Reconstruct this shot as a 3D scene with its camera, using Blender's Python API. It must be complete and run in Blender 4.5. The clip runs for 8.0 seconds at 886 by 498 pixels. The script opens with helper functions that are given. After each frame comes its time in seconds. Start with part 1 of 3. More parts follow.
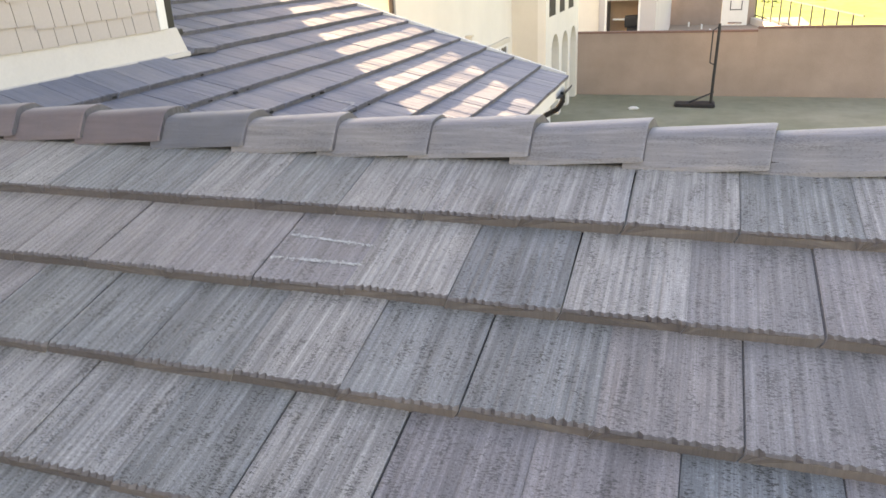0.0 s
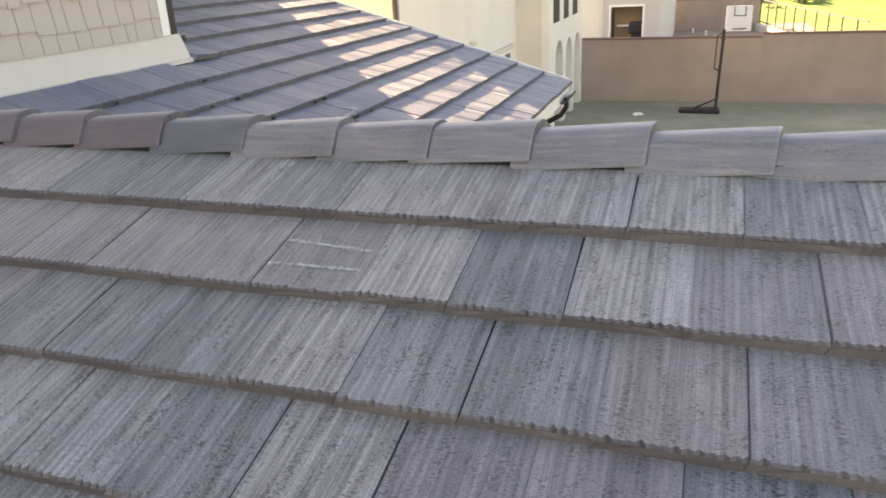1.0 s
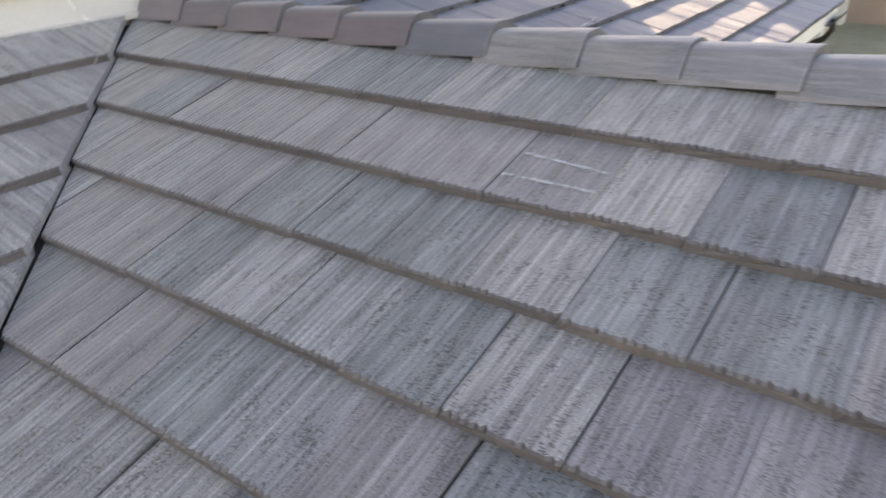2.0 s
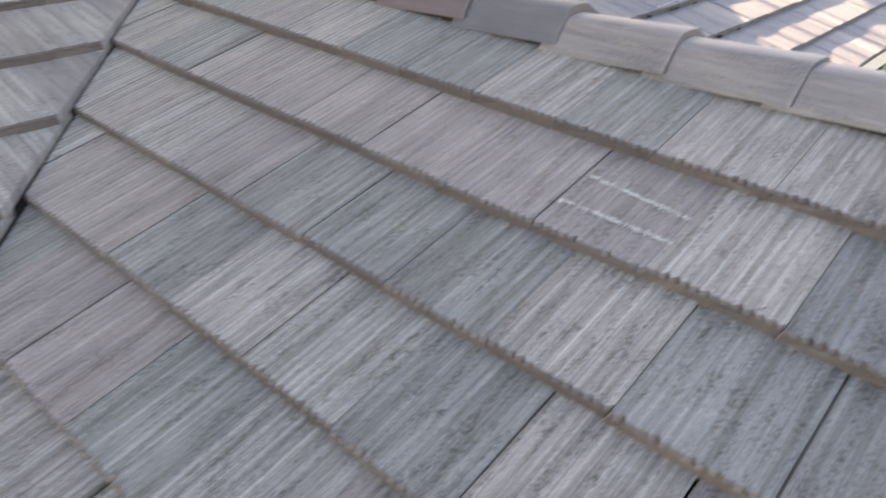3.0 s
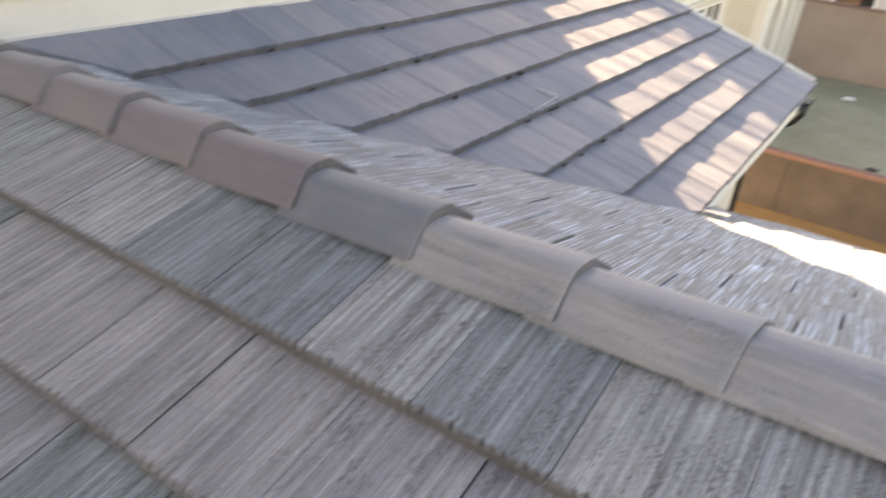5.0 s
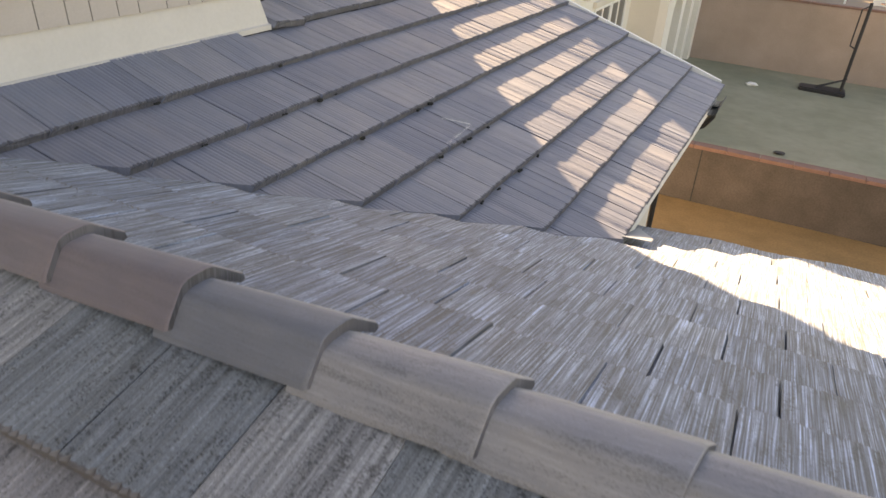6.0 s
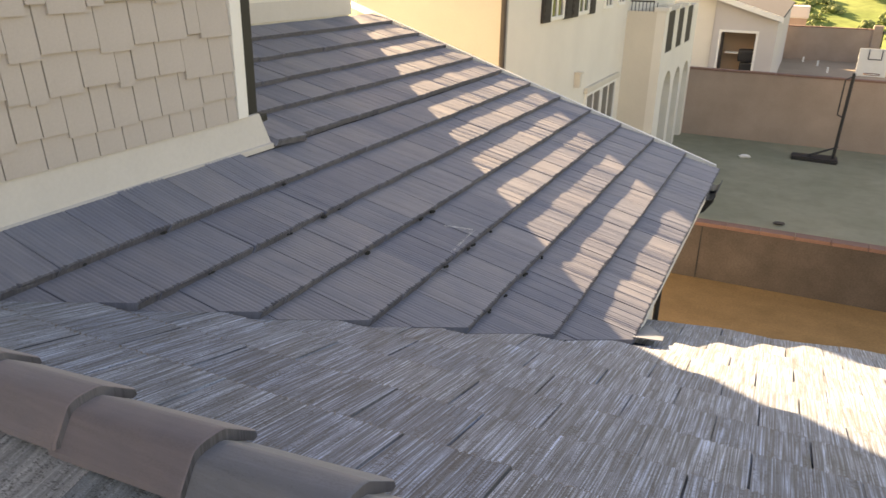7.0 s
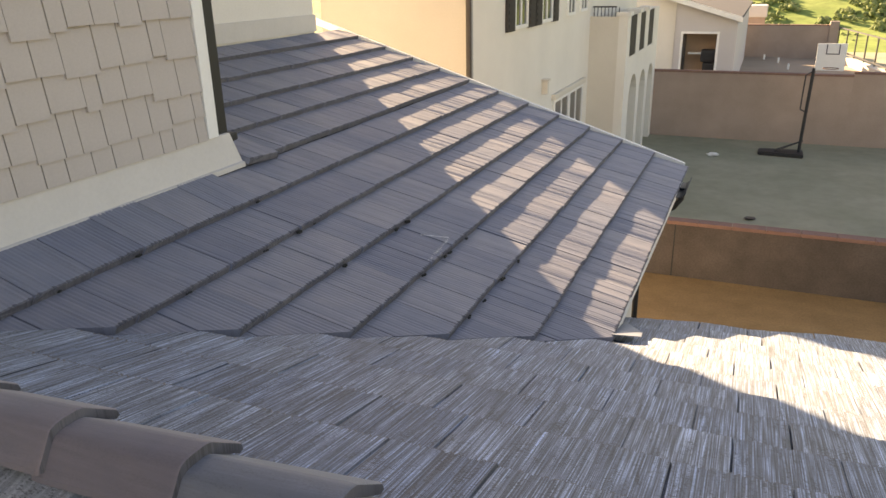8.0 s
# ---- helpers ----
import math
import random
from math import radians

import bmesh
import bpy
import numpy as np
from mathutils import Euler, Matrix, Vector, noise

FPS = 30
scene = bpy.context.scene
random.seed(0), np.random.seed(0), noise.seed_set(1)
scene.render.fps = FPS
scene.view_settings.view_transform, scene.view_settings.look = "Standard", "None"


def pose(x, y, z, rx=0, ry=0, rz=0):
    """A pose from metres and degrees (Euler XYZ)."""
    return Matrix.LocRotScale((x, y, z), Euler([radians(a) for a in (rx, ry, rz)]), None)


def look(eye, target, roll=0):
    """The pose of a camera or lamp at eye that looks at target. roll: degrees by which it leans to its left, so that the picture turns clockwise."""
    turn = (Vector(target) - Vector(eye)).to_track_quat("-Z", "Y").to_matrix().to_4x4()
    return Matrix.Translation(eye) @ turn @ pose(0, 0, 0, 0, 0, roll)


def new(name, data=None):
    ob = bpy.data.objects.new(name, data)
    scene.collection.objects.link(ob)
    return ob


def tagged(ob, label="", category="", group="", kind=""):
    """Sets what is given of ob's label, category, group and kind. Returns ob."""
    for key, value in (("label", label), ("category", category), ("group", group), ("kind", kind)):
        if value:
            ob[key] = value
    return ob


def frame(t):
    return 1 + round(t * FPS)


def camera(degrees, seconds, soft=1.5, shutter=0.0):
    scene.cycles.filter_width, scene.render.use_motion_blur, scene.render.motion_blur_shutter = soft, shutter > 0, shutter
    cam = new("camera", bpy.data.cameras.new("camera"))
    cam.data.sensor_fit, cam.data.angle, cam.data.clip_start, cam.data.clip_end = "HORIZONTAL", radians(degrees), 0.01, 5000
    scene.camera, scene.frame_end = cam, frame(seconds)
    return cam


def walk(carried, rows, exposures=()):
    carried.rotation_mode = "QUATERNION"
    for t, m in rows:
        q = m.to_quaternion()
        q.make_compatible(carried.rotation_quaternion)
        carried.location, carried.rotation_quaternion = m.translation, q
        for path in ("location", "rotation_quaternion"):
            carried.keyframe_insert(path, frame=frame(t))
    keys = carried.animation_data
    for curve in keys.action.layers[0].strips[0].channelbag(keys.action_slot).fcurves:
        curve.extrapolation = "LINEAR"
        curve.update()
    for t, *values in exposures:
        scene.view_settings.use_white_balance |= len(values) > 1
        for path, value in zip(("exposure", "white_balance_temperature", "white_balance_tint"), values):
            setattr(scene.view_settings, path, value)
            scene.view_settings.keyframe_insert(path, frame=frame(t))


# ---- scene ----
# ------------------------------------------------------------------ camera
cam = camera(62.31, 8.0, soft=1.5, shutter=0.5)
ROWS = [
    (0.0, pose(1.089, -2.442, 0.583, 68.31, 2.55, 18.57)),
    (0.5, pose(1.103, -2.441, 0.585, 69.51, 3.76, 18.46)),
    (1.0, pose(1.094, -2.414, 0.569, 68.83, 2.73, 18.89)),
    (1.5, pose(1.071, -2.437, 0.534, 66.49, 2.12, 29.18)),
    (1.7, pose(1.069, -2.445, 0.549, 65.51, 3.79, 32.81)),
    (2.8, pose(0.728, -2.154, 0.585, 57.80, -0.85, 43.00)),
    (3.0, pose(0.742, -2.085, 0.575, 59.05, -2.43, 41.97)),
    (3.5, pose(0.700, -1.842, 0.623, 60.23, -0.26, 34.34)),
    (4.0, pose(0.649, -1.748, 0.736, 63.39, 0.34, 37.58)),
    (4.5, pose(0.400, -1.535, 0.741, 59.25, -1.56, 37.97)),
    (5.0, pose(0.311, -1.369, 0.805, 61.67, -5.27, 33.54)),
    (5.2, pose(0.293, -1.313, 0.812, 63.11, -5.52, 29.10)),
    (6.3, pose(0.145, -1.027, 0.986, 61.98, -3.62, 26.27)),
    (6.5, pose(0.111, -1.008, 1.010, 64.10, -1.09, 27.37)),
    (7.0, pose(0.155, -1.034, 1.077, 68.47, -1.11, 25.71)),
    (7.5, pose(0.172, -1.050, 1.074, 68.95, 0.48, 24.29)),
    (8.0, pose(0.173, -1.060, 1.063, 69.45, 1.10, 22.99)),
]
walk(cam, ROWS, exposures=[(t, e + 3.1, kelvin, 24) for t, e, kelvin in ((0.0, 0.35, 9600), (1.0, 0.05, 9450), (1.5, 0.1, 9100), (3.0, 0.42, 9700), (3.5, 0.5, 10000), (4.0, 0.42, 10000), (5.0, 0.3, 10000), (6.5, -0.34, 10200), (7.0, -0.41, 10100), (8.0, -0.56, 9500))])

# ------------------------------------------------------------------ light
SUN_EL, SUN_FROM = radians(19.0), Vector((-0.741, 0.671, 0))
world = bpy.data.worlds.new("sky")
scene.world = world
world.use_nodes = True
wn = world.node_tree
sky = wn.nodes.new("ShaderNodeTexSky")
sky.sky_type, sky.sun_disc = "NISHITA", False
sky.sun_elevation, sky.sun_rotation = SUN_EL, math.atan2(SUN_FROM.x, SUN_FROM.y)
wn.nodes["Background"].inputs[1].default_value = 0.06
wn.links.new(sky.outputs[0], wn.nodes["Background"].inputs[0])
sun = new("sun", bpy.data.lights.new("sun", "SUN"))
sun.data.energy, sun.data.angle, sun.data.color = 4.8, radians(0.55), (1.0, 0.90, 0.68)
d = SUN_FROM * math.cos(SUN_EL) + Vector((0, 0, math.sin(SUN_EL)))
sun.matrix_world = look(d * 50, (0, 0, 0))

# ------------------------------------------------------------------ materials
def mat_base(name, rough=0.8, metal=0.0, spec=0.4):
    m = bpy.data.materials.new(name)
    m.use_nodes = True
    b = m.node_tree.nodes["Principled BSDF"]
    b.inputs["Roughness"].default_value = rough
    b.inputs["Metallic"].default_value = metal
    b.inputs["Specular IOR Level"].default_value = spec
    return m, m.node_tree, b


def noise_node(nt, vec, scale, detail=4.0, rough=0.6):
    n = nt.nodes.new("ShaderNodeTexNoise")
    n.inputs["Scale"].default_value, n.inputs["Detail"].default_value, n.inputs["Roughness"].default_value = scale, detail, rough
    nt.links.new(vec, n.inputs["Vector"])
    return n.outputs["Fac"]


def ramp(nt, fac, stops, mode="LINEAR"):
    r = nt.nodes.new("ShaderNodeValToRGB")
    r.color_ramp.interpolation = mode
    els = r.color_ramp.elements
    while len(els) < len(stops):
        els.new(0.5)
    for e, (pos, c) in zip(els, stops):
        e.position = pos
        e.color = (*c, 1) if not isinstance(c, float) else (c, c, c, 1)
    nt.links.new(fac, r.inputs[0])
    return r.outputs[0]


def mix(nt, a, b, fac, mode="MIX"):
    n = nt.nodes.new("ShaderNodeMix")
    n.data_type, n.blend_type = "RGBA", mode
    for sock, val in ((n.inputs[0], fac), (n.inputs[6], a), (n.inputs[7], b)):
        if isinstance(val, float):
            sock.default_value = val
        elif isinstance(val, tuple):
            sock.default_value = (*val, 1)
        else:
            nt.links.new(val, sock)
    return n.outputs[2]


def scaled(nt, vec, s, shift=None):
    n = nt.nodes.new("ShaderNodeVectorMath")
    n.operation = "MULTIPLY_ADD"
    n.inputs[1].default_value = s
    nt.links.new(vec, n.inputs[0])
    if shift is not None:
        nt.links.new(shift, n.inputs[2])
    return n.outputs[0]


def bump(nt, b, height, strength=0.4, dist=0.004):
    n = nt.nodes.new("ShaderNodeBump")
    n.inputs["Strength"].default_value, n.inputs["Distance"].default_value = strength, dist
    nt.links.new(height, n.inputs["Height"])
    nt.links.new(n.outputs[0], b.inputs["Normal"])


def coords(nt, kind="Object"):
    return nt.nodes.new("ShaderNodeTexCoord").outputs[kind]


def plain(name, col, rough=0.7, metal=0.0, vary=0.12, scale=6.0, grain=60.0, bmp=0.15, spec=0.4):
    """A painted or rendered surface with blotches and fine grain."""
    m, nt, b = mat_base(name, rough, metal, spec)
    v = coords(nt)
    blot = ramp(nt, noise_node(nt, v, scale), [(0.3, 1.0 - vary), (0.7, 1.0)])
    fine = noise_node(nt, v, grain, 3.0)
    c = mix(nt, col, blot, 1.0, "MULTIPLY")
    c = mix(nt, c, ramp(nt, fine, [(0.3, 1.0 - vary), (0.65, 1.0)]), 0.7, "MULTIPLY")
    nt.links.new(c, b.inputs["Base Color"])
    bump(nt, b, fine, bmp, 0.003)
    return m


def ribs(nt, vec):
    """0 to 1 across the combed ribs of a tile, 1 on their crests."""
    sep = nt.nodes.new("ShaderNodeSeparateXYZ")
    nt.links.new(vec, sep.inputs[0])
    val = sep.outputs[0]
    for op, a in (("MULTIPLY", 13 * 2 * math.pi / 0.30), ("COSINE", 0.0), ("MULTIPLY_ADD", 0.5)):
        n = nt.nodes.new("ShaderNodeMath")
        n.operation = op
        nt.links.new(val, n.inputs[0])
        n.inputs[1].default_value = a
        if op == "MULTIPLY_ADD":
            n.inputs[2].default_value = 0.5
        val = n.outputs[0]
    return val


def concrete(name, cols, streak=0.55, along=1, relief=0.3, pits=1.0, gloss=(0.56, 0.65)):
    """Broom-combed coloured concrete, streaked down its length; each piece takes its own tint."""
    m, nt, b = mat_base(name, gloss[0], 0.0, gloss[1])
    v = coords(nt)
    info = nt.nodes.new("ShaderNodeObjectInfo")
    rnd = info.outputs["Random"]
    comb = nt.nodes.new("ShaderNodeCombineXYZ")
    mul = nt.nodes.new("ShaderNodeMath")
    mul.operation = "MULTIPLY"
    mul.inputs[1].default_value = 91.7
    nt.links.new(rnd, mul.inputs[0])
    for i in range(3):
        nt.links.new(mul.outputs[0], comb.inputs[i])
    sh = comb.outputs[0]
    lon = (lambda f, l: (f, l, 1.5)) if along == 1 else (lambda f, l: (l, f, f))
    fine = noise_node(nt, scaled(nt, v, lon(230.0, 16.0), sh), 1.0, 4.0, 0.7)
    wide = noise_node(nt, scaled(nt, v, lon(62.0, 0.45), sh), 1.0, 2.0, 0.5)
    strip = noise_node(nt, scaled(nt, v, lon(30.0, 3.0), sh), 1.0, 3.0, 0.55)
    spots = noise_node(nt, scaled(nt, v, lon(310.0, 120.0), sh), 1.0, 3.0, 0.7)
    cloud = noise_node(nt, scaled(nt, v, (7.0, 5.0, 6.0), sh), 1.0, 3.0, 0.5)
    blade = noise_node(nt, scaled(nt, v, lon(105.0, 4.0), sh), 1.0, 2.0, 0.5)
    n = len(cols)
    tint = ramp(nt, rnd, [(i / n, c) for i, c in enumerate(cols)], "CONSTANT")
    tint = mix(nt, tint, ramp(nt, cloud, [(0.3, (0.86, 0.88, 0.94)), (0.7, (1.12, 1.07, 1.04))]), 0.8, "MULTIPLY")
    c = mix(nt, tint, ramp(nt, strip, [(0.33, 0.80), (0.5, 1.0), (0.67, 1.12)]), streak, "MULTIPLY")
    lines = mix(nt, wide, fine, 0.15)
    if along == 1:
        lines = mix(nt, lines, ribs(nt, v), 0.10)
    c = mix(nt, c, ramp(nt, lines, [(0.38, 0.80), (0.51, 0.97), (0.575, 1.25), (0.66, 1.45)]), streak, "MULTIPLY")
    c = mix(nt, c, ramp(nt, fine, [(0.33, 0.84), (0.5, 1.0), (0.7, 1.12)]), streak, "MULTIPLY")
    # pale worn blades, with dark pits in patches along them
    c = mix(nt, c, ramp(nt, mix(nt, mix(nt, blade, fine, 0.12), ribs(nt, v), 0.10 if along == 1 else 0.0), [(0.40, 0.88), (0.53, 1.0), (0.585, 1.38), (0.72, 1.6)]), streak, "MULTIPLY")
    dark = ramp(nt, mix(nt, spots, strip, 0.36), [(0.42, 0.12), (0.458, 1.0), (0.585, 1.0), (0.63, 1.55)])
    c = mix(nt, c, dark, min(1.0, streak * 1.25 * pits), "MULTIPLY")
    nt.links.new(c, b.inputs["Base Color"])
    bump(nt, b, mix(nt, mix(nt, fine, wide, 0.6), spots, 0.25), relief, 0.004)
    return m


def combed(name, cols, bands=1.0, pits=1.0, hard=0.0, comb_scale=(210.0, 3.0), dusty=0.48):
    """Weathered broom-combed tile face: soft bands and fine comb lines down the slope, dark pits in patches, pale worn specks."""
    m, nt, b = mat_base(name, 0.55, 0.0, 0.6)
    b.inputs["Sheen Weight"].default_value = dusty
    b.inputs["Sheen Roughness"].default_value = 0.45
    v = coords(nt)
    rnd = nt.nodes.new("ShaderNodeObjectInfo").outputs["Random"]
    mul = nt.nodes.new("ShaderNodeMath")
    mul.operation = "MULTIPLY"
    mul.inputs[1].default_value = 83.3
    nt.links.new(rnd, mul.inputs[0])
    comb = nt.nodes.new("ShaderNodeCombineXYZ")
    for i in range(3):
        nt.links.new(mul.outputs[0], comb.inputs[i])
    sh = comb.outputs[0]
    n = len(cols)
    c = ramp(nt, rnd, [(i / n, q) for i, q in enumerate(cols)], "CONSTANT")
    cloud = noise_node(nt, scaled(nt, v, (9.0, 5.0, 6.0), sh), 1.0, 3.0, 0.5)
    c = mix(nt, c, ramp(nt, cloud, [(0.3, (0.84, 0.85, 0.87)), (0.7, (1.10, 1.09, 1.08))]), 0.9, "MULTIPLY")
    band = noise_node(nt, scaled(nt, v, (48.0, 1.6, 1.5), sh), 1.0, 2.0, 0.45)
    c = mix(nt, c, ramp(nt, band, [(0.32, 0.68), (0.47, 0.95), (0.56, 1.10), (0.7, 1.30)]), 0.85 * bands, "MULTIPLY")
    line = noise_node(nt, scaled(nt, v, (*comb_scale, 1.5), sh), 1.0, 2.0, 0.5)
    if hard:
        c = mix(nt, c, ramp(nt, line, [(0.38, 0.42), (0.48, 0.85), (0.55, 1.0), (0.60, 1.75), (0.68, 2.3)]), hard, "MULTIPLY")
    c = mix(nt, c, ramp(nt, mix(nt, line, ribs(nt, v), 0.16), [(0.34, 0.74), (0.5, 1.0), (0.62, 1.24), (0.72, 1.40)]), 0.8 * bands, "MULTIPLY")
    grit = noise_node(nt, scaled(nt, v, (300.0, 190.0, 60.0), sh), 1.0, 3.0, 0.65)
    patch = noise_node(nt, scaled(nt, v, (34.0, 7.0, 9.0), sh), 1.0, 3.0, 0.55)
    c = mix(nt, c, ramp(nt, grit, [(0.36, 0.78), (0.5, 1.0), (0.66, 1.20)]), 0.8, "MULTIPLY")
    dash = noise_node(nt, scaled(nt, v, (95.0, 260.0, 50.0), sh), 1.0, 3.0, 0.62)
    pit = ramp(nt, mix(nt, dash, patch, 0.36), [(0.41, 0.22), (0.452, 0.88), (0.475, 1.0), (0.575, 1.0), (0.625, 1.42)])
    c = mix(nt, c, pit, min(1.0, 0.9 * pits), "MULTIPLY")
    nt.links.new(c, b.inputs["Base Color"])
    bump(nt, b, mix(nt, mix(nt, line, grit, 0.45), band, 0.25), 0.5, 0.005)
    return m


M_TILE_PALE = combed("pale_grey_concrete_tile", [(0.272, 0.270, 0.279), (0.252, 0.256, 0.268), (0.283, 0.279, 0.283), (0.261, 0.259, 0.268)])
M_TILE_SLATE = combed("slate_grey_concrete_tile", [(0.166, 0.184, 0.201), (0.182, 0.198, 0.213), (0.154, 0.173, 0.193), (0.192, 0.205, 0.217)], 0.9, 1.1)
M_TILE_MAUVE = combed("mauve_grey_concrete_tile", [(0.238, 0.223, 0.238), (0.222, 0.212, 0.230), (0.250, 0.233, 0.241), (0.228, 0.221, 0.236)], 0.7, 0.8)
M_TILE_FAR = combed("streaked_concrete_tile", [(0.138, 0.182, 0.260), (0.153, 0.197, 0.271), (0.114, 0.156, 0.230), (0.162, 0.204, 0.272), (0.142, 0.186, 0.260)], 0.8, 1.2, 1.0, (250.0, 3.4), 0.2)
M_TILE_BLUE = concrete("shade_blue_concrete_tile", [(0.175, 0.193, 0.240), (0.200, 0.211, 0.251), (0.150, 0.169, 0.220), (0.214, 0.222, 0.257), (0.178, 0.191, 0.235)], 0.14, 1, 0.1)
M_BUTT_SHADE = concrete("shade_dark_concrete_edge", [(0.104, 0.105, 0.121), (0.092, 0.093, 0.109)], 0.3)
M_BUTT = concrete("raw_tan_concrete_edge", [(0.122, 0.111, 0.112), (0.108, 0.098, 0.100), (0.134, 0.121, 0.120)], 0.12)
M_CAP_GREY = concrete("grey_ridge_concrete", [(0.216, 0.217, 0.240), (0.229, 0.228, 0.249), (0.205, 0.209, 0.233)], 0.26, 0, 0.15)
M_CAP_SLATE = concrete("slate_ridge_concrete", [(0.122, 0.134, 0.166)], 0.15, 0, 0.25)
M_CAP_BROWN = concrete("brown_ridge_concrete", [(0.166, 0.137, 0.155), (0.150, 0.125, 0.143), (0.178, 0.150, 0.166)], 0.1, 0, 0.25)
for cap_mat in (M_CAP_GREY, M_CAP_SLATE, M_CAP_BROWN):
    cap_mat.node_tree.nodes["Principled BSDF"].inputs["Sheen Weight"].default_value = 0.35
M_DECK = plain("dark_underlayment", (0.03, 0.03, 0.032), 0.9)
M_METAL = plain("black_valley_metal", (0.025, 0.025, 0.028), 0.5, 0.6)
M_DRIP = plain("white_drip_metal", (0.84, 0.84, 0.82), 0.4, 0.0, 0.08)
M_ZINC = plain("zinc_flashing", (0.27, 0.30, 0.36), 0.45, 0.4, 0.15)
M_BRONZE = plain("dark_bronze_metal", (0.030, 0.031, 0.034), 0.5, 0.2)
M_SIDING = plain("taupe_painted_siding", (0.50, 0.452, 0.422), 0.75, 0, 0.08, 5.0, 90.0)
M_APRON = plain("cream_painted_flashing", (0.62, 0.59, 0.555), 0.55, 0, 0.07, 4.0, 50.0)
M_WHITE = plain("white_trim_paint", (0.82, 0.82, 0.80), 0.5, 0, 0.04)
M_STUCCO = plain("cream_stucco", (0.80, 0.765, 0.70), 0.9, 0, 0.08, 0.8, 40.0, 0.3)
M_YELLOW = plain("dimmed_yellow_stucco", (0.35, 0.335, 0.312), 0.9, 0, 0.08, 0.8, 40.0, 0.3)
M_BEIGE = plain("beige_stucco", (0.70, 0.65, 0.565), 0.9, 0, 0.1, 0.8, 40.0, 0.3)
M_BROWNWALL = plain("warm_brown_plaster", (0.62, 0.43, 0.30), 0.9, 0, 0.12, 0.8, 40.0, 0.3)
M_SHUTTER = plain("dark_shutter_paint", (0.055, 0.05, 0.048), 0.7, spec=0.2)
M_MASONRY = plain("brown_block_wall", (0.135, 0.112, 0.10), 0.92, 0, 0.4, 1.2, 30.0, 0.4)
M_TANWALL = plain("tan_block_wall", (0.42, 0.325, 0.275), 0.92, 0, 0.22, 0.7, 30.0, 0.4)
M_CAPSTONE = plain("red_brown_wall_cap", (0.26, 0.15, 0.125), 0.9, 0, 0.2, 3.0, 40.0)
M_DIRT = plain("orange_brown_soil", (0.37, 0.23, 0.105), 0.95, 0, 0.3, 1.5, 25.0, 0.5)
M_BLACK = plain("black_plastic", (0.03, 0.03, 0.033), 0.5)
M_BOARD = plain("white_backboard", (0.75, 0.75, 0.75), 0.35, 0, 0.05)
M_CHALK = plain("white_chalk", (0.72, 0.74, 0.76), 0.95, 0, 0.35, 60.0, 200.0)
M_ROOF2 = plain("grey_far_roof", (0.07, 0.078, 0.10), 0.9, 0, 0.2, 2.0)
M_SHADE = plain("shade_grey_stucco", (0.56, 0.545, 0.55), 0.9, 0, 0.08, 0.8)
m, nt, b = mat_base("window_glass", 0.06, 0.0, 0.6)
b.inputs["Base Color"].default_value = (0.05, 0.055, 0.06, 1)
M_GLASS = m


def green(name, a, bcol, scale, fine=0.8):
    m, nt, b = mat_base(name, 0.95, 0, 0.2)
    v = coords(nt)
    c = mix(nt, a, bcol, ramp(nt, noise_node(nt, v, scale, 6.0), [(0.35, 0.0), (0.65, 1.0)]))
    c = mix(nt, c, ramp(nt, noise_node(nt, v, scale * 12, 4.0), [(0.3, 0.6), (0.6, 1.0)]), fine, "MULTIPLY")
    nt.links.new(c, b.inputs["Base Color"])
    bump(nt, b, noise_node(nt, v, 40.0), 0.15 * fine, 0.004)
    return m


M_LAWN = green("dull_green_turf", (0.255, 0.262, 0.188), (0.36, 0.345, 0.262), 0.22, 0.3)
M_HILL = green("sunlit_hill_grass", (0.15, 0.235, 0.05), (0.27, 0.34, 0.10), 0.12)
M_BUSH = green("hill_scrub", (0.13, 0.17, 0.06), (0.26, 0.30, 0.14), 0.8)

# ------------------------------------------------------------------ builders
def part(name, bm, material, parent=None, label=""):
    me = bpy.data.meshes.new(name)
    bm.to_mesh(me)
    bm.free()
    me.materials.append(material)
    ob = new(name, me)
    if parent is not None:
        ob.parent = parent
    if label:
        ob["label"] = label
    return ob


def box(bm, x0, x1, y0, y1, z0, z1, bevel=0.0):
    vs = [bm.verts.new(c) for c in ((x0, y0, z0), (x1, y0, z0), (x1, y1, z0), (x0, y1, z0), (x0, y0, z1), (x1, y0, z1), (x1, y1, z1), (x0, y1, z1))]
    fs = [bm.faces.new([vs[i] for i in q]) for q in ((3, 2, 1, 0), (4, 5, 6, 7), (0, 1, 5, 4), (1, 2, 6, 5), (2, 3, 7, 6), (3, 0, 4, 7))]
    if bevel:
        edges = {e for f in fs for e in f.edges}
        bmesh.ops.bevel(bm, geom=list(edges), offset=bevel, segments=2, affect="EDGES", profile=0.7)
    return bm


def boxes(*specs, bevel=0.0):
    bm = bmesh.new()
    for s in specs:
        box(bm, *s, bevel=bevel)
    return bm


def prism(bm, outline, depth):
    """Extrude a closed outline of points by a vector."""
    a = [bm.verts.new(c) for c in outline]
    b2 = [bm.verts.new(Vector(c) + Vector(depth)) for c in outline]
    n = len(a)
    bm.faces.new(a)
    bm.faces.new(b2[::-1])
    for i in range(n):
        bm.faces.new((a[(i + 1) % n], a[i], b2[i], b2[(i + 1) % n]))
    bmesh.ops.recalc_face_normals(bm, faces=bm.faces[:])
    return bm


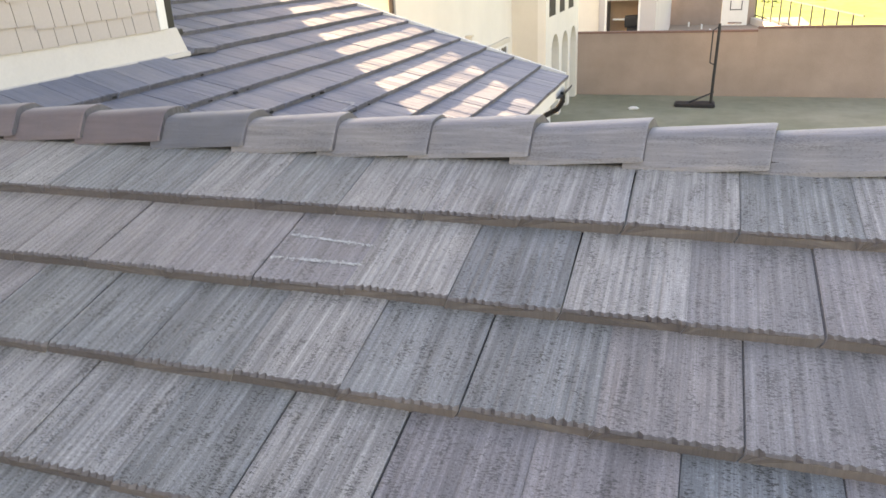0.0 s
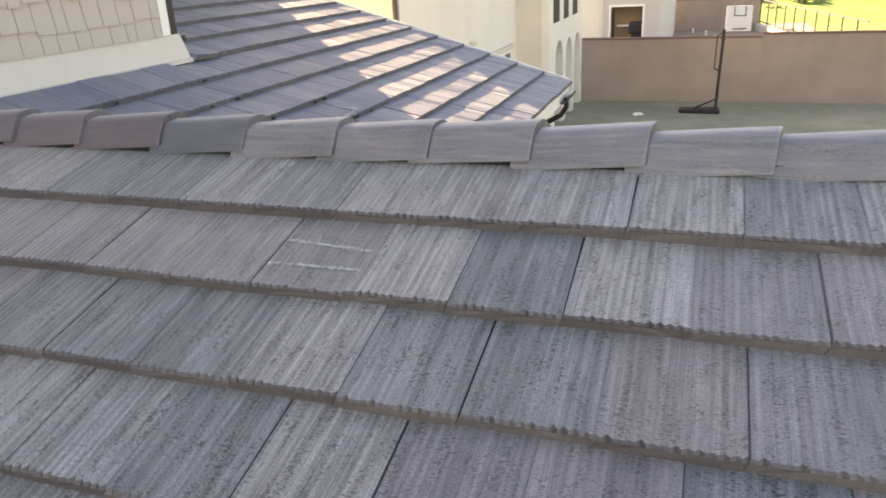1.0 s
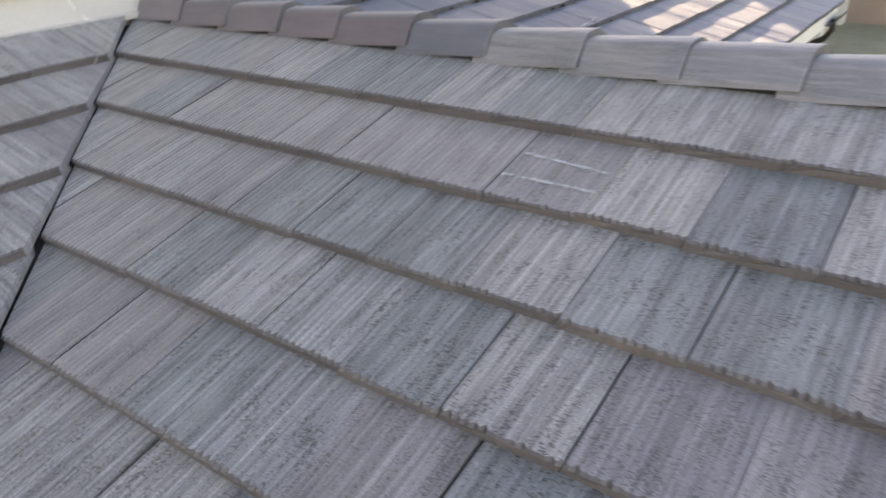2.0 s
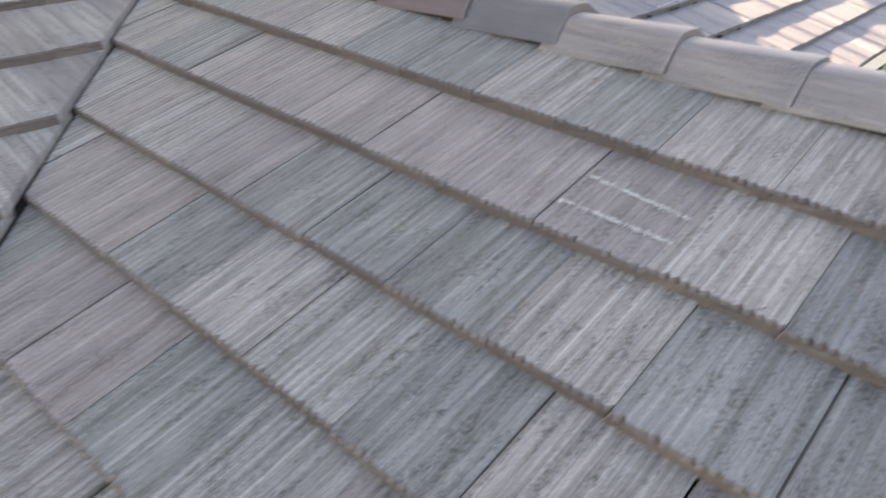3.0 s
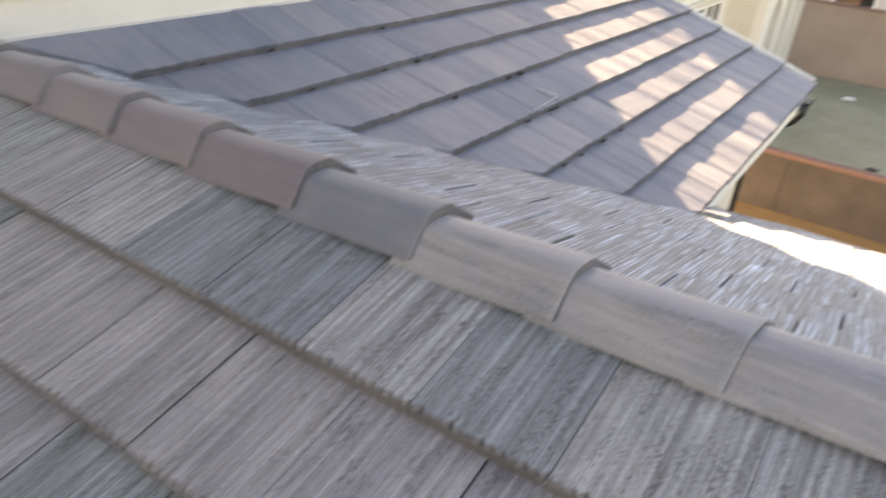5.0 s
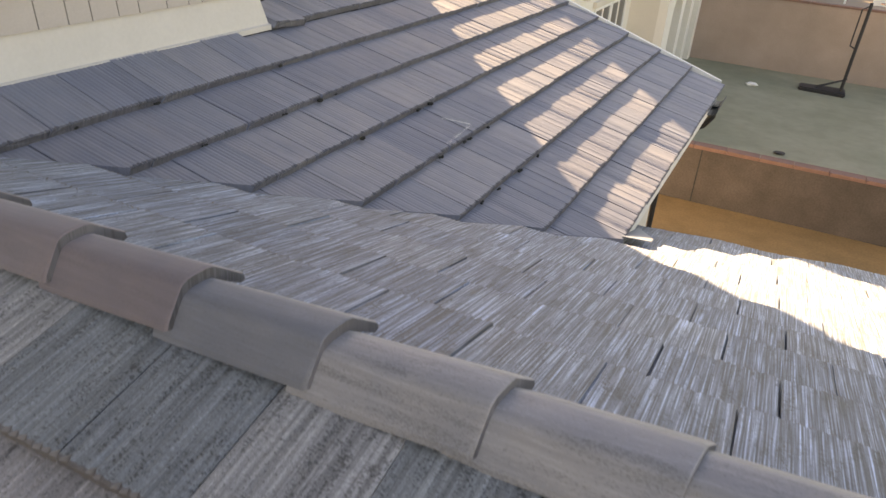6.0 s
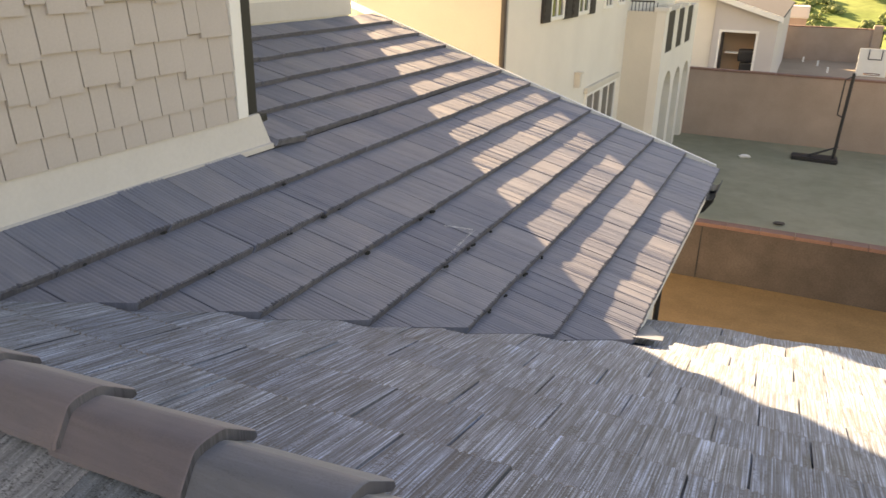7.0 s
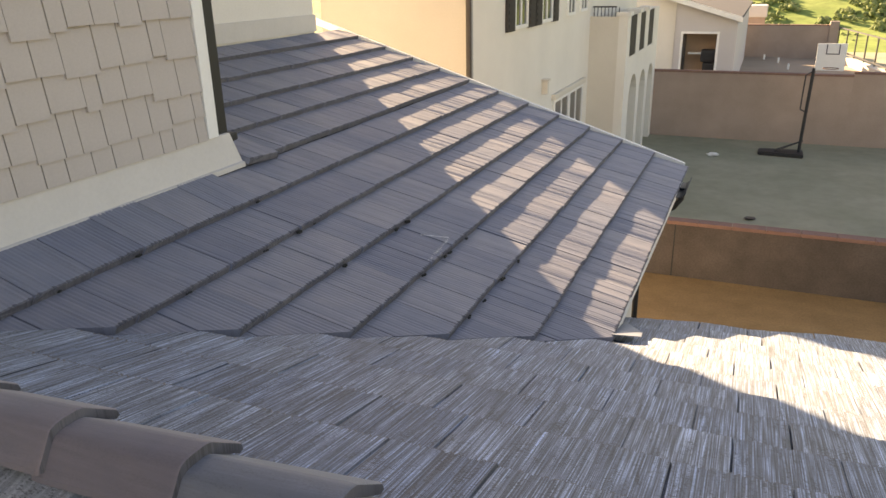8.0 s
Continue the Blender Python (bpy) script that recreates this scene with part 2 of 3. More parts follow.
def tube(path, r, sides=8):
    """A round bar along a row of points."""
    bm = bmesh.new()
    rings = []
    pts = [Vector(q) for q in path]
    for i, q in enumerate(pts):
        t = (pts[min(i + 1, len(pts) - 1)] - pts[max(i - 1, 0)]).normalized()
        u = t.orthogonal().normalized() if i == 0 else (u - t * u.dot(t)).normalized()
        w = t.cross(u)
        rings.append([bm.verts.new(q + (u * math.cos(a) + w * math.sin(a)) * r) for a in [2 * math.pi * k / sides for k in range(sides)]])
    for A, B in zip(rings, rings[1:]):
        for k in range(sides):
            bm.faces.new((A[k], A[(k + 1) % sides], B[(k + 1) % sides], B[k]))
    bm.faces.new(rings[0][::-1])
    bm.faces.new(rings[-1])
    return bm


def thing(name, at, label, category, group="", kind=""):
    ob = new(name)
    ob.location = at
    ob.empty_display_size = 0.1
    return tagged(ob, label, category, group, kind)


def structure(name, bm, material, label, category=""):
    return tagged(part(name, bm, material), label, category or name.split("_")[0], kind="structure")


# ------------------------------------------------------------------ plan of the roofs
PITCH = radians(18.12)
TAN, COS, SIN = math.tan(PITCH), math.cos(PITCH), math.sin(PITCH)
W, EXPO, LONG, THICK = 0.304, 0.359, 0.425, 0.035
XV = -2.865              # where the valleys meet the ridge line
LIFT_B = 0.032           # the far slope lies a little higher
EAVE_C, RAKE_C = -0.395, 6.63
WALL_X, WALL_END = -2.83, 2.462
WALL2_X, WALL2_END = -4.45, 6.16
GROUND = -4.7
PITCH_A = radians(18.65) # the near slope is a little steeper
COURSES = (0.0, 0.457, 0.822, 1.168, 1.507, 1.853, 2.205, 2.56, 2.915, 3.27)   # butt lines below the ridge on the near slope


def frame_a(u, dist):
    """Pose of a tile on the near slope: butt line dist below the ridge."""
    return Matrix.Translation((u, -dist * math.cos(PITCH_A), -dist * math.sin(PITCH_A))) @ pose(0, 0, 0, math.degrees(PITCH_A), 0, 0)


def frame_b(u, dist):
    return Matrix.Translation((u, dist * COS, LIFT_B - dist * SIN)) @ pose(0, 0, 0, math.degrees(PITCH), 0, 180)


def frame_c(y, x):
    z = -(x - XV) * TAN
    return Matrix.Translation((x, y, z)) @ pose(0, 0, 0, 0, 0, 90) @ pose(0, 0, 0, math.degrees(PITCH), 0, 0)


def deck(name, corners, label):
    bm = bmesh.new()
    prism(bm, corners, (0, 0, -0.12))
    return structure(name, bm, M_DECK, label, "roof")


def drop(x, y, z, by=0.085):
    return (x, y, z - by)


def zc(x):
    return -(x - XV) * TAN


ENDX = 3.75
YA = -3.25
deck_a = deck("roof_near", [drop(XV, 0, 0), drop(XV - YA, YA, YA * math.tan(PITCH_A)), drop(ENDX, YA, YA * math.tan(PITCH_A)), drop(ENDX, 0, 0)],
              "near roof slope of grey combed concrete tiles on dark underlayment")
YB0, YBS = 3.82, 0.42    # the lower edge of the far slope runs askew
deck_b = deck("roof_far", [drop(XV, 0.0, LIFT_B), drop(ENDX, 0, LIFT_B), drop(ENDX, YB0 + YBS * ENDX, LIFT_B - TAN * (YB0 + YBS * ENDX)),
                           drop(EAVE_C - 0.55, YB0 - 0.02 - 0.55 * YBS, LIFT_B - TAN * (YB0 - 0.02 - 0.55 * YBS)),
                           drop(EAVE_C - 0.55, EAVE_C - 0.55 - XV + 0.1, LIFT_B - TAN * (EAVE_C - 0.55 - XV + 0.1))],
              "far roof slope of streaked grey concrete tiles, partly sunlit")
deck_c = deck("roof_side", [drop(EAVE_C - 0.08, EAVE_C - XV + 0.1, zc(EAVE_C - 0.08)), drop(EAVE_C - 0.08, RAKE_C, zc(EAVE_C - 0.08)), drop(WALL2_X, RAKE_C, zc(WALL2_X)),
                            drop(WALL2_X, WALL_END, zc(WALL2_X)), drop(WALL_X - 0.02, WALL_END, zc(WALL_X)), drop(WALL_X - 0.02, -2.8, zc(WALL_X)),
                            drop(XV - 0.03 + 2.8, -2.8, zc(XV + 2.77)), drop(XV + 0.05, 0.05, zc(XV + 0.05))],
              "side roof slope of blue-grey concrete tiles in shade with sunlit strips")

# ------------------------------------------------------------------ house walls
UP = 4.1
structure("wall_east", boxes((WALL_X - 0.16, WALL_X - 0.02, -9, WALL_END - 0.02, -1.2, UP)), M_SIDING, "upper storey wall of taupe painted siding", "wall")
structure("wall_return", boxes((WALL2_X - 0.14, WALL_X - 0.16, WALL_END - 0.16, WALL_END - 0.02, -1.0, UP)), M_SIDING, "short return wall of taupe siding", "wall")
structure("wall_recess", boxes((WALL2_X - 0.14, WALL2_X, WALL_END - 0.02, WALL2_END, -0.6, UP)), M_STUCCO, "cream recessed upper wall", "wall")
structure("wall_north", boxes((-12, WALL2_X - 0.14, WALL2_END - 0.14, WALL2_END, -0.6, UP)), M_STUCCO, "unseen cream end wall added to the upper storey", "wall")
structure("wall_west", boxes((-12.14, -12, -9, WALL2_END, GROUND, UP)), M_STUCCO, "cream rear wall of the house", "wall")
structure("wall_south", boxes((-12, WALL_X - 0.16, -9.14, -9, GROUND, UP)), M_STUCCO, "cream side wall of the house", "wall")
bm = bmesh.new()
prism(bm, [(-12.3, -9.3, UP), (-2.72, -9.3, UP), (-2.72, 2.55, UP), (-4.36, 2.55, UP), (-4.36, 6.2, UP), (-12.3, 6.2, UP)], (0, 0, 0.2))
structure("roof_upper", bm, M_ROOF2, "unseen flat roof added above the siding wall", "roof")
structure("wall_lower", boxes((-0.95, -0.8, 2.2, 6.2, GROUND, -1.06), (-0.8, 5.0, 3.0, 3.15, GROUND, -1.35), (-12, -0.95, 6.05, 6.2, GROUND, -0.9)), M_STUCCO,
          "cream lower storey wall under the eaves", "wall")
bm = bmesh.new()
prism(bm, [(3.4, -3.0, GROUND), (3.4, 4.9, GROUND), (3.4, 4.9, LIFT_B - 4.9 * TAN - 0.25), (3.4, 0, -0.2), (3.4, -3.0, -3.0 * TAN - 0.2)], (0.15, 0, 0))
structure("wall_gable", bm, M_STUCCO, "cream gable wall under the tiled roof", "wall")
structure("wall_front", boxes((-2.8, 3.4, -3.0, -2.85, GROUND, -3.0 * TAN - 0.2)), M_STUCCO, "cream lower wall under the near eave", "wall")
# apron flashing along the wall foot
bm = bmesh.new()
z0 = zc(-2.778) + 0.003
prism(bm, [(-2.778, -2.5, z0), (-2.80, -2.5, z0 + 0.004), (-2.825, -2.5, 0.10), (-2.836, -2.5, 0.165), (-2.86, -2.5, 0.165), (-2.86, -2.5, z0 - 0.03), (-2.778, -2.5, z0 - 0.03)], (0, 5.08, 0))
for vv in bm.verts:
    if vv.co.y > 2 and vv.co.z < 0.05:
        vv.co.y += 0.05
structure("trim_apron", bm, M_APRON, "cream painted apron flashing along the wall foot", "flashing")
structure("trim_corner", boxes((-2.865, -2.82, 2.375, 2.464, 0.166, UP - 0.01), (-2.95, -2.865, 2.443, 2.464, 0.166, UP - 0.01), bevel=0.004), M_WHITE, "white painted corner board of the siding wall", "trim")
structure("trim_base", boxes((WALL2_X, WALL2_X + 0.02, WALL_END, WALL2_END + 0.02, zc(WALL2_X) - 0.02, zc(WALL2_X) + 0.16), bevel=0.003), M_APRON, "cream base flashing of the recessed wall", "flashing")

# window of the siding wall
win = thing("window_1", (WALL_X, 0.0, 0.2), "white framed window low in the siding wall", "window", kind="structure")
x1 = 0.035
part("window_frame", boxes((-0.03, x1, -1.2, 0.62, -0.065, 0.035), (-0.03, x1, 0.53, 0.62, 0.035, 1.3), (-0.03, x1, -1.2, -1.11, 0.035, 1.3), (-0.03, x1, -1.2, 0.62, 1.3, 1.4), bevel=0.004), M_WHITE, win)
part("window_sash", boxes((-0.03, 0.012, -1.108, -1.06, 0.037, 1.298), (-0.03, 0.012, 0.48, 0.528, 0.037, 1.298), (-0.03, 0.012, -1.06, 0.48, 0.037, 0.085), (-0.03, 0.012, -1.06, 0.48, 1.25, 1.298), (-0.03, 0.012, -0.31, -0.27, 0.085, 1.25)), M_WHITE, win)
part("pane", boxes((-0.018, -0.008, -1.06, 0.48, 0.08, 1.255)), M_GLASS, win)

# downspout behind the corner board, with its shoe
ds = thing("downspout", (-3.03, 2.463, 0.1), "dark bronze downspout with a kicked-out shoe on the roof", "downspout")
part("pipe", boxes((0.07, 0.15, 0.06, 0.155, 0.05, 3.9), (0.09, 0.13, 0.002, 0.06, 0.5, 0.53), (0.09, 0.13, 0.002, 0.06, 2.5, 2.53), bevel=0.006), M_BRONZE, ds)
bm = boxes((-0.04, 0.04, 0, 0.07, 0, 0.05), (-0.005, 0.085, 0.055, 0.15, -0.04, 0.008), bevel=0.012)
bmesh.ops.rotate(bm, verts=bm.verts, cent=(0, 0, 0), matrix=Matrix.Rotation(radians(8), 3, "X"))
bmesh.ops.translate(bm, verts=bm.verts, vec=(0.08, 0.08, 0.02))
part("shoe", bm, M_BRONZE, ds)

# rake, eave and gutter of the side slope
bm = bmesh.new()
prism(bm, [(EAVE_C - 0.05, RAKE_C, zc(EAVE_C - 0.05) - 0.07), (EAVE_C - 0.05, RAKE_C, zc(EAVE_C - 0.05)), (WALL2_X - 0.5, RAKE_C, zc(WALL2_X - 0.5)), (WALL2_X - 0.5, RAKE_C, zc(WALL2_X - 0.5) - 0.07)], (0, 0.035, 0))
structure("trim_rake", bm, M_DRIP, "white metal edge along the rake of the side roof", "trim")
structure("trim_fascia", boxes((EAVE_C - 0.075, EAVE_C - 0.048, 2.72, RAKE_C - 0.06, zc(EAVE_C) - 0.2, zc(EAVE_C) - 0.055), bevel=0.004), M_WHITE, "white painted fascia board under the eave", "trim")
gut = thing("gutter", (EAVE_C + 0.03, 6.0, zc(EAVE_C) - 0.1), "dark bronze gutter end with outlet under the eave corner", "gutter")
arc = [(-0.055 + 0.065 * math.cos(a), 0, -0.01 + 0.07 * math.sin(a)) for a in [math.pi + math.pi * k / 8 for k in range(9)]]
inner = [(-0.055 + 0.058 * math.cos(a), 0, -0.01 + 0.063 * math.sin(a)) for a in [2 * math.pi - math.pi * k / 8 for k in range(9)]]
bm = bmesh.new()
prism(bm, arc + inner, (0, 0.58, 0))
part("trough", bm, M_BRONZE, gut)
part("outlet", tube([(-0.055, 0.3, -0.05), (-0.055, 0.3, -0.16), (-0.12, 0.3, -0.26), (-0.3, 0.3, -0.36), (-0.42, 0.3, -0.45), (-0.42, 0.3, -3.7)], 0.032), M_BRONZE, gut)

# valley metals
for nm, s in (("valley_near", -1), ("valley_far", 1)):
    bm = bmesh.new()
    n1 = 2.9 if s < 0 else 2.36
    off = 0.0 if s < 0 else 0.09
    pts = []
    for t in (0.06, n1):
        for k, lift in ((-0.09, 0.012), (0, 0.0), (0.09, 0.012)):
            x, y = XV + t + k * 0.7, s * (t + off) - s * k * 0.7
            pts.append(bm.verts.new((x, y, zc(XV + t) - (0.082 if s < 0 else 0.045) + lift)))
    for k in range(2):
        bm.faces.new((pts[k], pts[k + 1], pts[k + 4], pts[k + 3]))
    bmesh.ops.solidify(bm, geom=bm.faces[:], thickness=0.004)
    structure("trim_" + nm, bm, M_METAL, "black metal lining in the roof valley", "flashing")

# small kick-out flashing where the side eave dies into the far slope
bm = bmesh.new()
fy = EAVE_C - XV + 0.14
prism(bm, [(EAVE_C - 0.02, fy - 0.02, LIFT_B - TAN * (fy - 0.02) + 0.014), (EAVE_C + 0.13, fy + 0.06, LIFT_B - TAN * (fy + 0.06) + 0.014), (EAVE_C + 0.12, fy + 0.2, LIFT_B - TAN * (fy + 0.2) + 0.016), (EAVE_C - 0.01, fy + 0.44, LIFT_B - TAN * (fy + 0.44) + 0.03)], (0, 0, 0.004))
structure("trim_kickout", bm, M_ZINC, "small pale metal kick-out flashing at the valley end", "flashing")

# ------------------------------------------------------------------ ground and distance
bm = bmesh.new()


def ground_z(x, y):
    far = max(0.0, y - 64.0)
    z = GROUND + far * 0.135 + (0.5 * math.sin(x * 0.05 + 1.0) * min(far, 20) / 20 * 3 if far else 0.0)
    return z
ys = [-400, -100, -20, 0, 13, 20, 27, 40, 50, 60] + [64 + 5 * k for k in range(1, 36)] + [300, 600]
xs = [-600, -200] + [-80 + 8 * k for k in range(21)] + [200, 600]
grid = [[bm.verts.new((x, y, ground_z(x, min(y, 240)))) for x in xs] for y in ys]
for r0, r1 in zip(grid, grid[1:]):
    for k in range(len(xs) - 1):
        f = bm.faces.new((r0[k], r0[k + 1], r1[k + 1], r1[k]))
        f.material_index = 1 if r0[k].co.y > 58 or (r0[k].co.x >= 8 and r0[k].co.y >= 27) else 0
        f.smooth = True
gr = structure("ground", bm, M_LAWN, "dull green turf yard rising into a sunlit grassy hill", "ground")
gr.data.materials.append(M_HILL)
structure("pavement_soil", boxes((-6, 12, 4.2, 13.18, GROUND - 0.1, GROUND + 0.02)), M_DIRT, "bare orange-brown soil strip beside the house", "soil")


def garden_wall(name, x0, x1, y, z0, z1, label, cap=0.07, th=0.2, body=None):
    w = thing(name, (x0, y, z0), label, "wall", kind="structure")
    L, H = x1 - x0, z1 - z0
    part("wall_body", boxes((0, L, 0, th, -0.1, H - cap)), body or M_MASONRY, w)
    n = max(1, int(L / 0.6))
    me = None
    for k in range(n):
        if me is None:
            bm = boxes((0.004, L / n - 0.004, -0.03, th + 0.03, H - cap, H), bevel=0.008)
            c = part("capstone", bm, M_CAPSTONE, w)
            me = c.data
        else:
            c = new("capstone", me)
            c.parent = w
            c.location = (k * L / n, 0, 0)
    return w


gw = garden_wall("garden_wall", -3.0, 9.0, 13.2, GROUND, -3.53, "brown block garden wall with a red-brown cap between two yards")
part("expansion_joint", boxes((1.96, 1.985, -0.004, 0.002, -0.05, 1.1)), M_BLACK, gw, "dark vertical joint")
garden_wall("boundary_wall", -3.6, 3.0, 27.0, GROUND, -2.32, "tall brown block wall closing the turf yard", body=M_TANWALL)
garden_wall("boundary_wall", 3.0, 14.0, 27.0, GROUND, -2.22, "tall brown block wall, slightly higher stretch", body=M_TANWALL)
garden_wall("rear_wall", -6.0, 3.9, 55.0, GROUND, -2.52, "far tan block wall below the hill", th=0.25, body=M_TANWALL)
structure("post_pier", boxes((3.9, 4.45, 54.9, 55.35, GROUND, -2.3), bevel=0.03), M_TANWALL, "block pier at the end of the far wall", "pier")

# bare far yard, with a pale kerb along the fence
M_YARD = plain("bare_brown_yard", (0.40, 0.315, 0.24), 0.95, 0, 0.22, 0.5, 12.0, 0.3)
bm = bmesh.new()
prism(bm, [(-3.4, 27.3, GROUND + 0.03), (8.3, 27.3, GROUND + 0.03), (7.9, 36, GROUND + 0.03), (4.5, 55, GROUND + 0.03), (4.5, 57, GROUND + 0.03), (-3.4, 57, GROUND + 0.03)], (0, 0, -0.12))
structure("pavement_yard", bm, M_YARD, "bare brown earth of the far yard", "yard")
FENCE = [Vector((4.5, 55.0, -4.25)), Vector((7.9, 36.0, -4.25))]
run = FENCE[1] - FENCE[0]
turn = math.degrees(math.atan2(run.y, run.x))
fence = thing("fence", FENCE[0], "dark metal post and rail fence along the hill foot", "fence")
fence.rotation_euler = (0, 0, radians(turn))
for z in (0.12, 1.53):
    part("rail", boxes((0, run.length, -0.03, 0.03, z, z + 0.07)), M_BLACK, fence)
me = None
for k in range(int(run.length / 2.0) + 1):
    if me is None:
        o = part("post", boxes((-0.035, 0.035, -0.035, 0.035, 0.0, 1.62), bevel=0.006), M_BLACK, fence)
        me = o.data
    else:
        o = new("post", me)
        o.parent = fence
        o.location = (k * 2.0, 0, 0)
kerb = structure("pavement_kerb", boxes((0, run.length, -0.3, 0.12, GROUND + 4.2, 0.0), bevel=0.02), M_BEIGE, "pale concrete kerb along the fence foot", "kerb")
kerb.location, kerb.rotation_euler = FENCE[0], (0, 0, radians(turn))

# scrub on the hill
rng = random.Random(4)
tb = bmesh.new()
bmesh.ops.create_icosphere(tb, subdivisions=1, radius=1.0)
ico = np.array([vv.co[:] for vv in tb.verts])
ico_f = np.array([[vv.index for vv in f.verts] for f in tb.faces])
tb.free()
cv, cf, count = [], [], 0
nr = np.random.RandomState(7)
for k in range(1000):
    x, y = rng.uniform(-14, 34), rng.uniform(64, 150)
    if 9 < x - (y - 66) * 0.06 < 30 and y < 105 and rng.random() < 0.85:
        continue
    r = rng.uniform(0.3, 1.0)
    for j in range(18):
        off = nr.normal(0, 0.5, 3) * (r, r, r * 0.35) + (x, y, ground_z(x, y) + 0.3 * r)
        cv.append(ico * nr.uniform(0.14, 0.32) * r * nr.uniform(0.7, 1.3, (12, 3)) + off)
        cf.append(ico_f + 12 * count)
        count += 1
sm = bpy.data.meshes.new("scrub")
sm.from_pydata(np.concatenate(cv).tolist(), [], np.concatenate(cf).tolist())
sm.materials.append(M_BUSH)
tagged(new("scrub", sm), "low green scrub bushes scattered on the hill", "bushes", kind="stuff")

# ------------------------------------------------------------------ neighbouring house
NX, NY0, NY1 = -4.5, 11.03, 20.6
AX, AY1 = -3.44, 26.99
HTOP = 3.1
nh = thing("neighbour_house", (NX, NY0, GROUND), "two-storey cream stucco house with shuttered windows and an arcade", "house")
def N_(bm):
    bmesh.ops.translate(bm, verts=bm.verts, vec=(-NX, -NY0, -GROUND))
    return bm
part("wall", N_(boxes((-7.4, NX, NY0, NY0 + 0.2, GROUND, HTOP))), M_YELLOW, nh, "yellow stucco wall, colour darkened against bounced light")
part("wall", N_(boxes((NX - 0.2, NX, NY0 + 0.2, NY1 + 8, GROUND, HTOP))), M_STUCCO, nh, "cream stucco wall")
part("wall", N_(boxes((-7.4, -7.2, NY0 + 0.2, NY1 + 8, GROUND, HTOP))), M_STUCCO, nh)
part("wall", N_(boxes((-7.2, NX - 0.2, NY1 + 7.8, NY1 + 8, GROUND, HTOP))), M_STUCCO, nh)
bm = bmesh.new()
prism(bm, [(-7.5, NY0 - 0.15, HTOP), (-4.2, NY0 - 0.15, HTOP), (-5.9, NY0 - 0.15, HTOP + 0.9)], (0, 18.0, 0))
part("roof", N_(bm), M_ROOF2, nh)
part("downspout", N_(tube([(NX + 0.02, NY0 - 0.06, HTOP - 0.1), (NX + 0.02, NY0 - 0.06, GROUND + 0.1)], 0.05)), M_SHUTTER, nh, "brown downspout on the house corner")


def house_window(y0, y1, z0, z1, shutters=True, parent=nh):
    wdw = new("window")
    wdw.parent = parent
    wdw.location = (0, y0 - NY0, z0 - GROUND)
    L, H = y1 - y0, z1 - z0
    part("frame", boxes((0.0, 0.05, 0, L, 0, 0.07), (0.0, 0.05, 0, L, H - 0.07, H), (0.0, 0.05, 0, 0.07, 0.07, H - 0.07), (0.0, 0.05, L - 0.07, L, 0.07, H - 0.07), (0.0, 0.04, L / 2 - 0.03, L / 2 + 0.03, 0.07, H - 0.07)), M_WHITE, wdw)
    part("pane", boxes((0.004, 0.015, 0.07, L - 0.07, 0.07, H - 0.07)), M_GLASS, wdw)
    if shutters:
        for s0, s1 in ((-0.5, -0.03), (L + 0.03, L + 0.5)):
            part("shutter", boxes((0.003, 0.06, s0, s1, -0.02, H + 0.02), *[(0.06, 0.075, s0 + 0.05, s1 - 0.05, 0.05 + q * 0.13, 0.13 + q * 0.13) for q in range(int((H - 0.1) / 0.13))]), M_SHUTTER, wdw)
    return wdw


house_window(13.47, 14.37, 0.0, 1.4)
house_window(15.42, 16.32, 0.0, 1.4)
house_window(17.8, 18.58, 0.03, 1.4, False)
house_window(19.22, 19.98, 0.06, 1.4, False)
house_window(16.75, 18.25, -3.6, -1.9, False)
house_window(18.3, 19.85, -3.6, -1.9, False)
part("window_header", N_(boxes((NX, NX + 0.1, 16.6, 20.0, -1.88, -1.74), bevel=0.02)), M_BEIGE, nh, "beige moulding over the lower windows")
part("light_fixture", N_(boxes((NX, NX + 0.14, 15.68, 15.83, -1.6, -1.3), (NX, NX + 0.18, 15.65, 15.86, -1.3, -1.25), bevel=0.02)), M_BEIGE, nh, "small dull beige wall lantern")

# arcade with arches and an upper loggia
part("arcade_front", N_(boxes((NX, AX - 0.25, NY1, NY1 + 0.2, GROUND, -0.14))), M_BEIGE, nh, "shaded beige end wall of the arcade")
bm = bmesh.new()
Y0 = NY1
arches = [(21.5, 22.95), (23.45, 24.75), (25.2, 26.5)]
SPR, ZT = -2.62, -1.55
prev = Y0
for a0, a1 in arches + [(AY1, AY1)]:
    box(bm, AX - 0.25, AX, prev, a0, GROUND, ZT)
    prev = a1
    if a1 > a0:
        c, r = (a0 + a1) / 2, (a1 - a0) / 2
        pts = [(c - r * math.cos(math.pi * k / 10), SPR + r * math.sin(math.pi * k / 10)) for k in range(11)]
        for (ya, za), (yb, zb) in zip(pts, pts[1:]):
            prism(bm, [(AX - 0.25, ya, za), (AX - 0.25, yb, zb), (AX - 0.25, yb, ZT), (AX - 0.25, ya, ZT)], (0.25, 0, 0))
bmesh.ops.remove_doubles(bm, verts=bm.verts[:], dist=0.001)
part("arcade_wall", N_(bm), M_STUCCO, nh, "cream arcade wall with three round arches")
opens = [(21.15, 22.3), (22.95, 24.0), (24.7, 25.85)]
prev = Y0
bm = bmesh.new()
for a0, a1 in opens + [(AY1, AY1)]:
    box(bm, AX - 0.25, AX, prev, a0, -1.3, -0.14)
    prev = a1
box(bm, AX - 0.25, AX, Y0, AY1, ZT, -1.3)
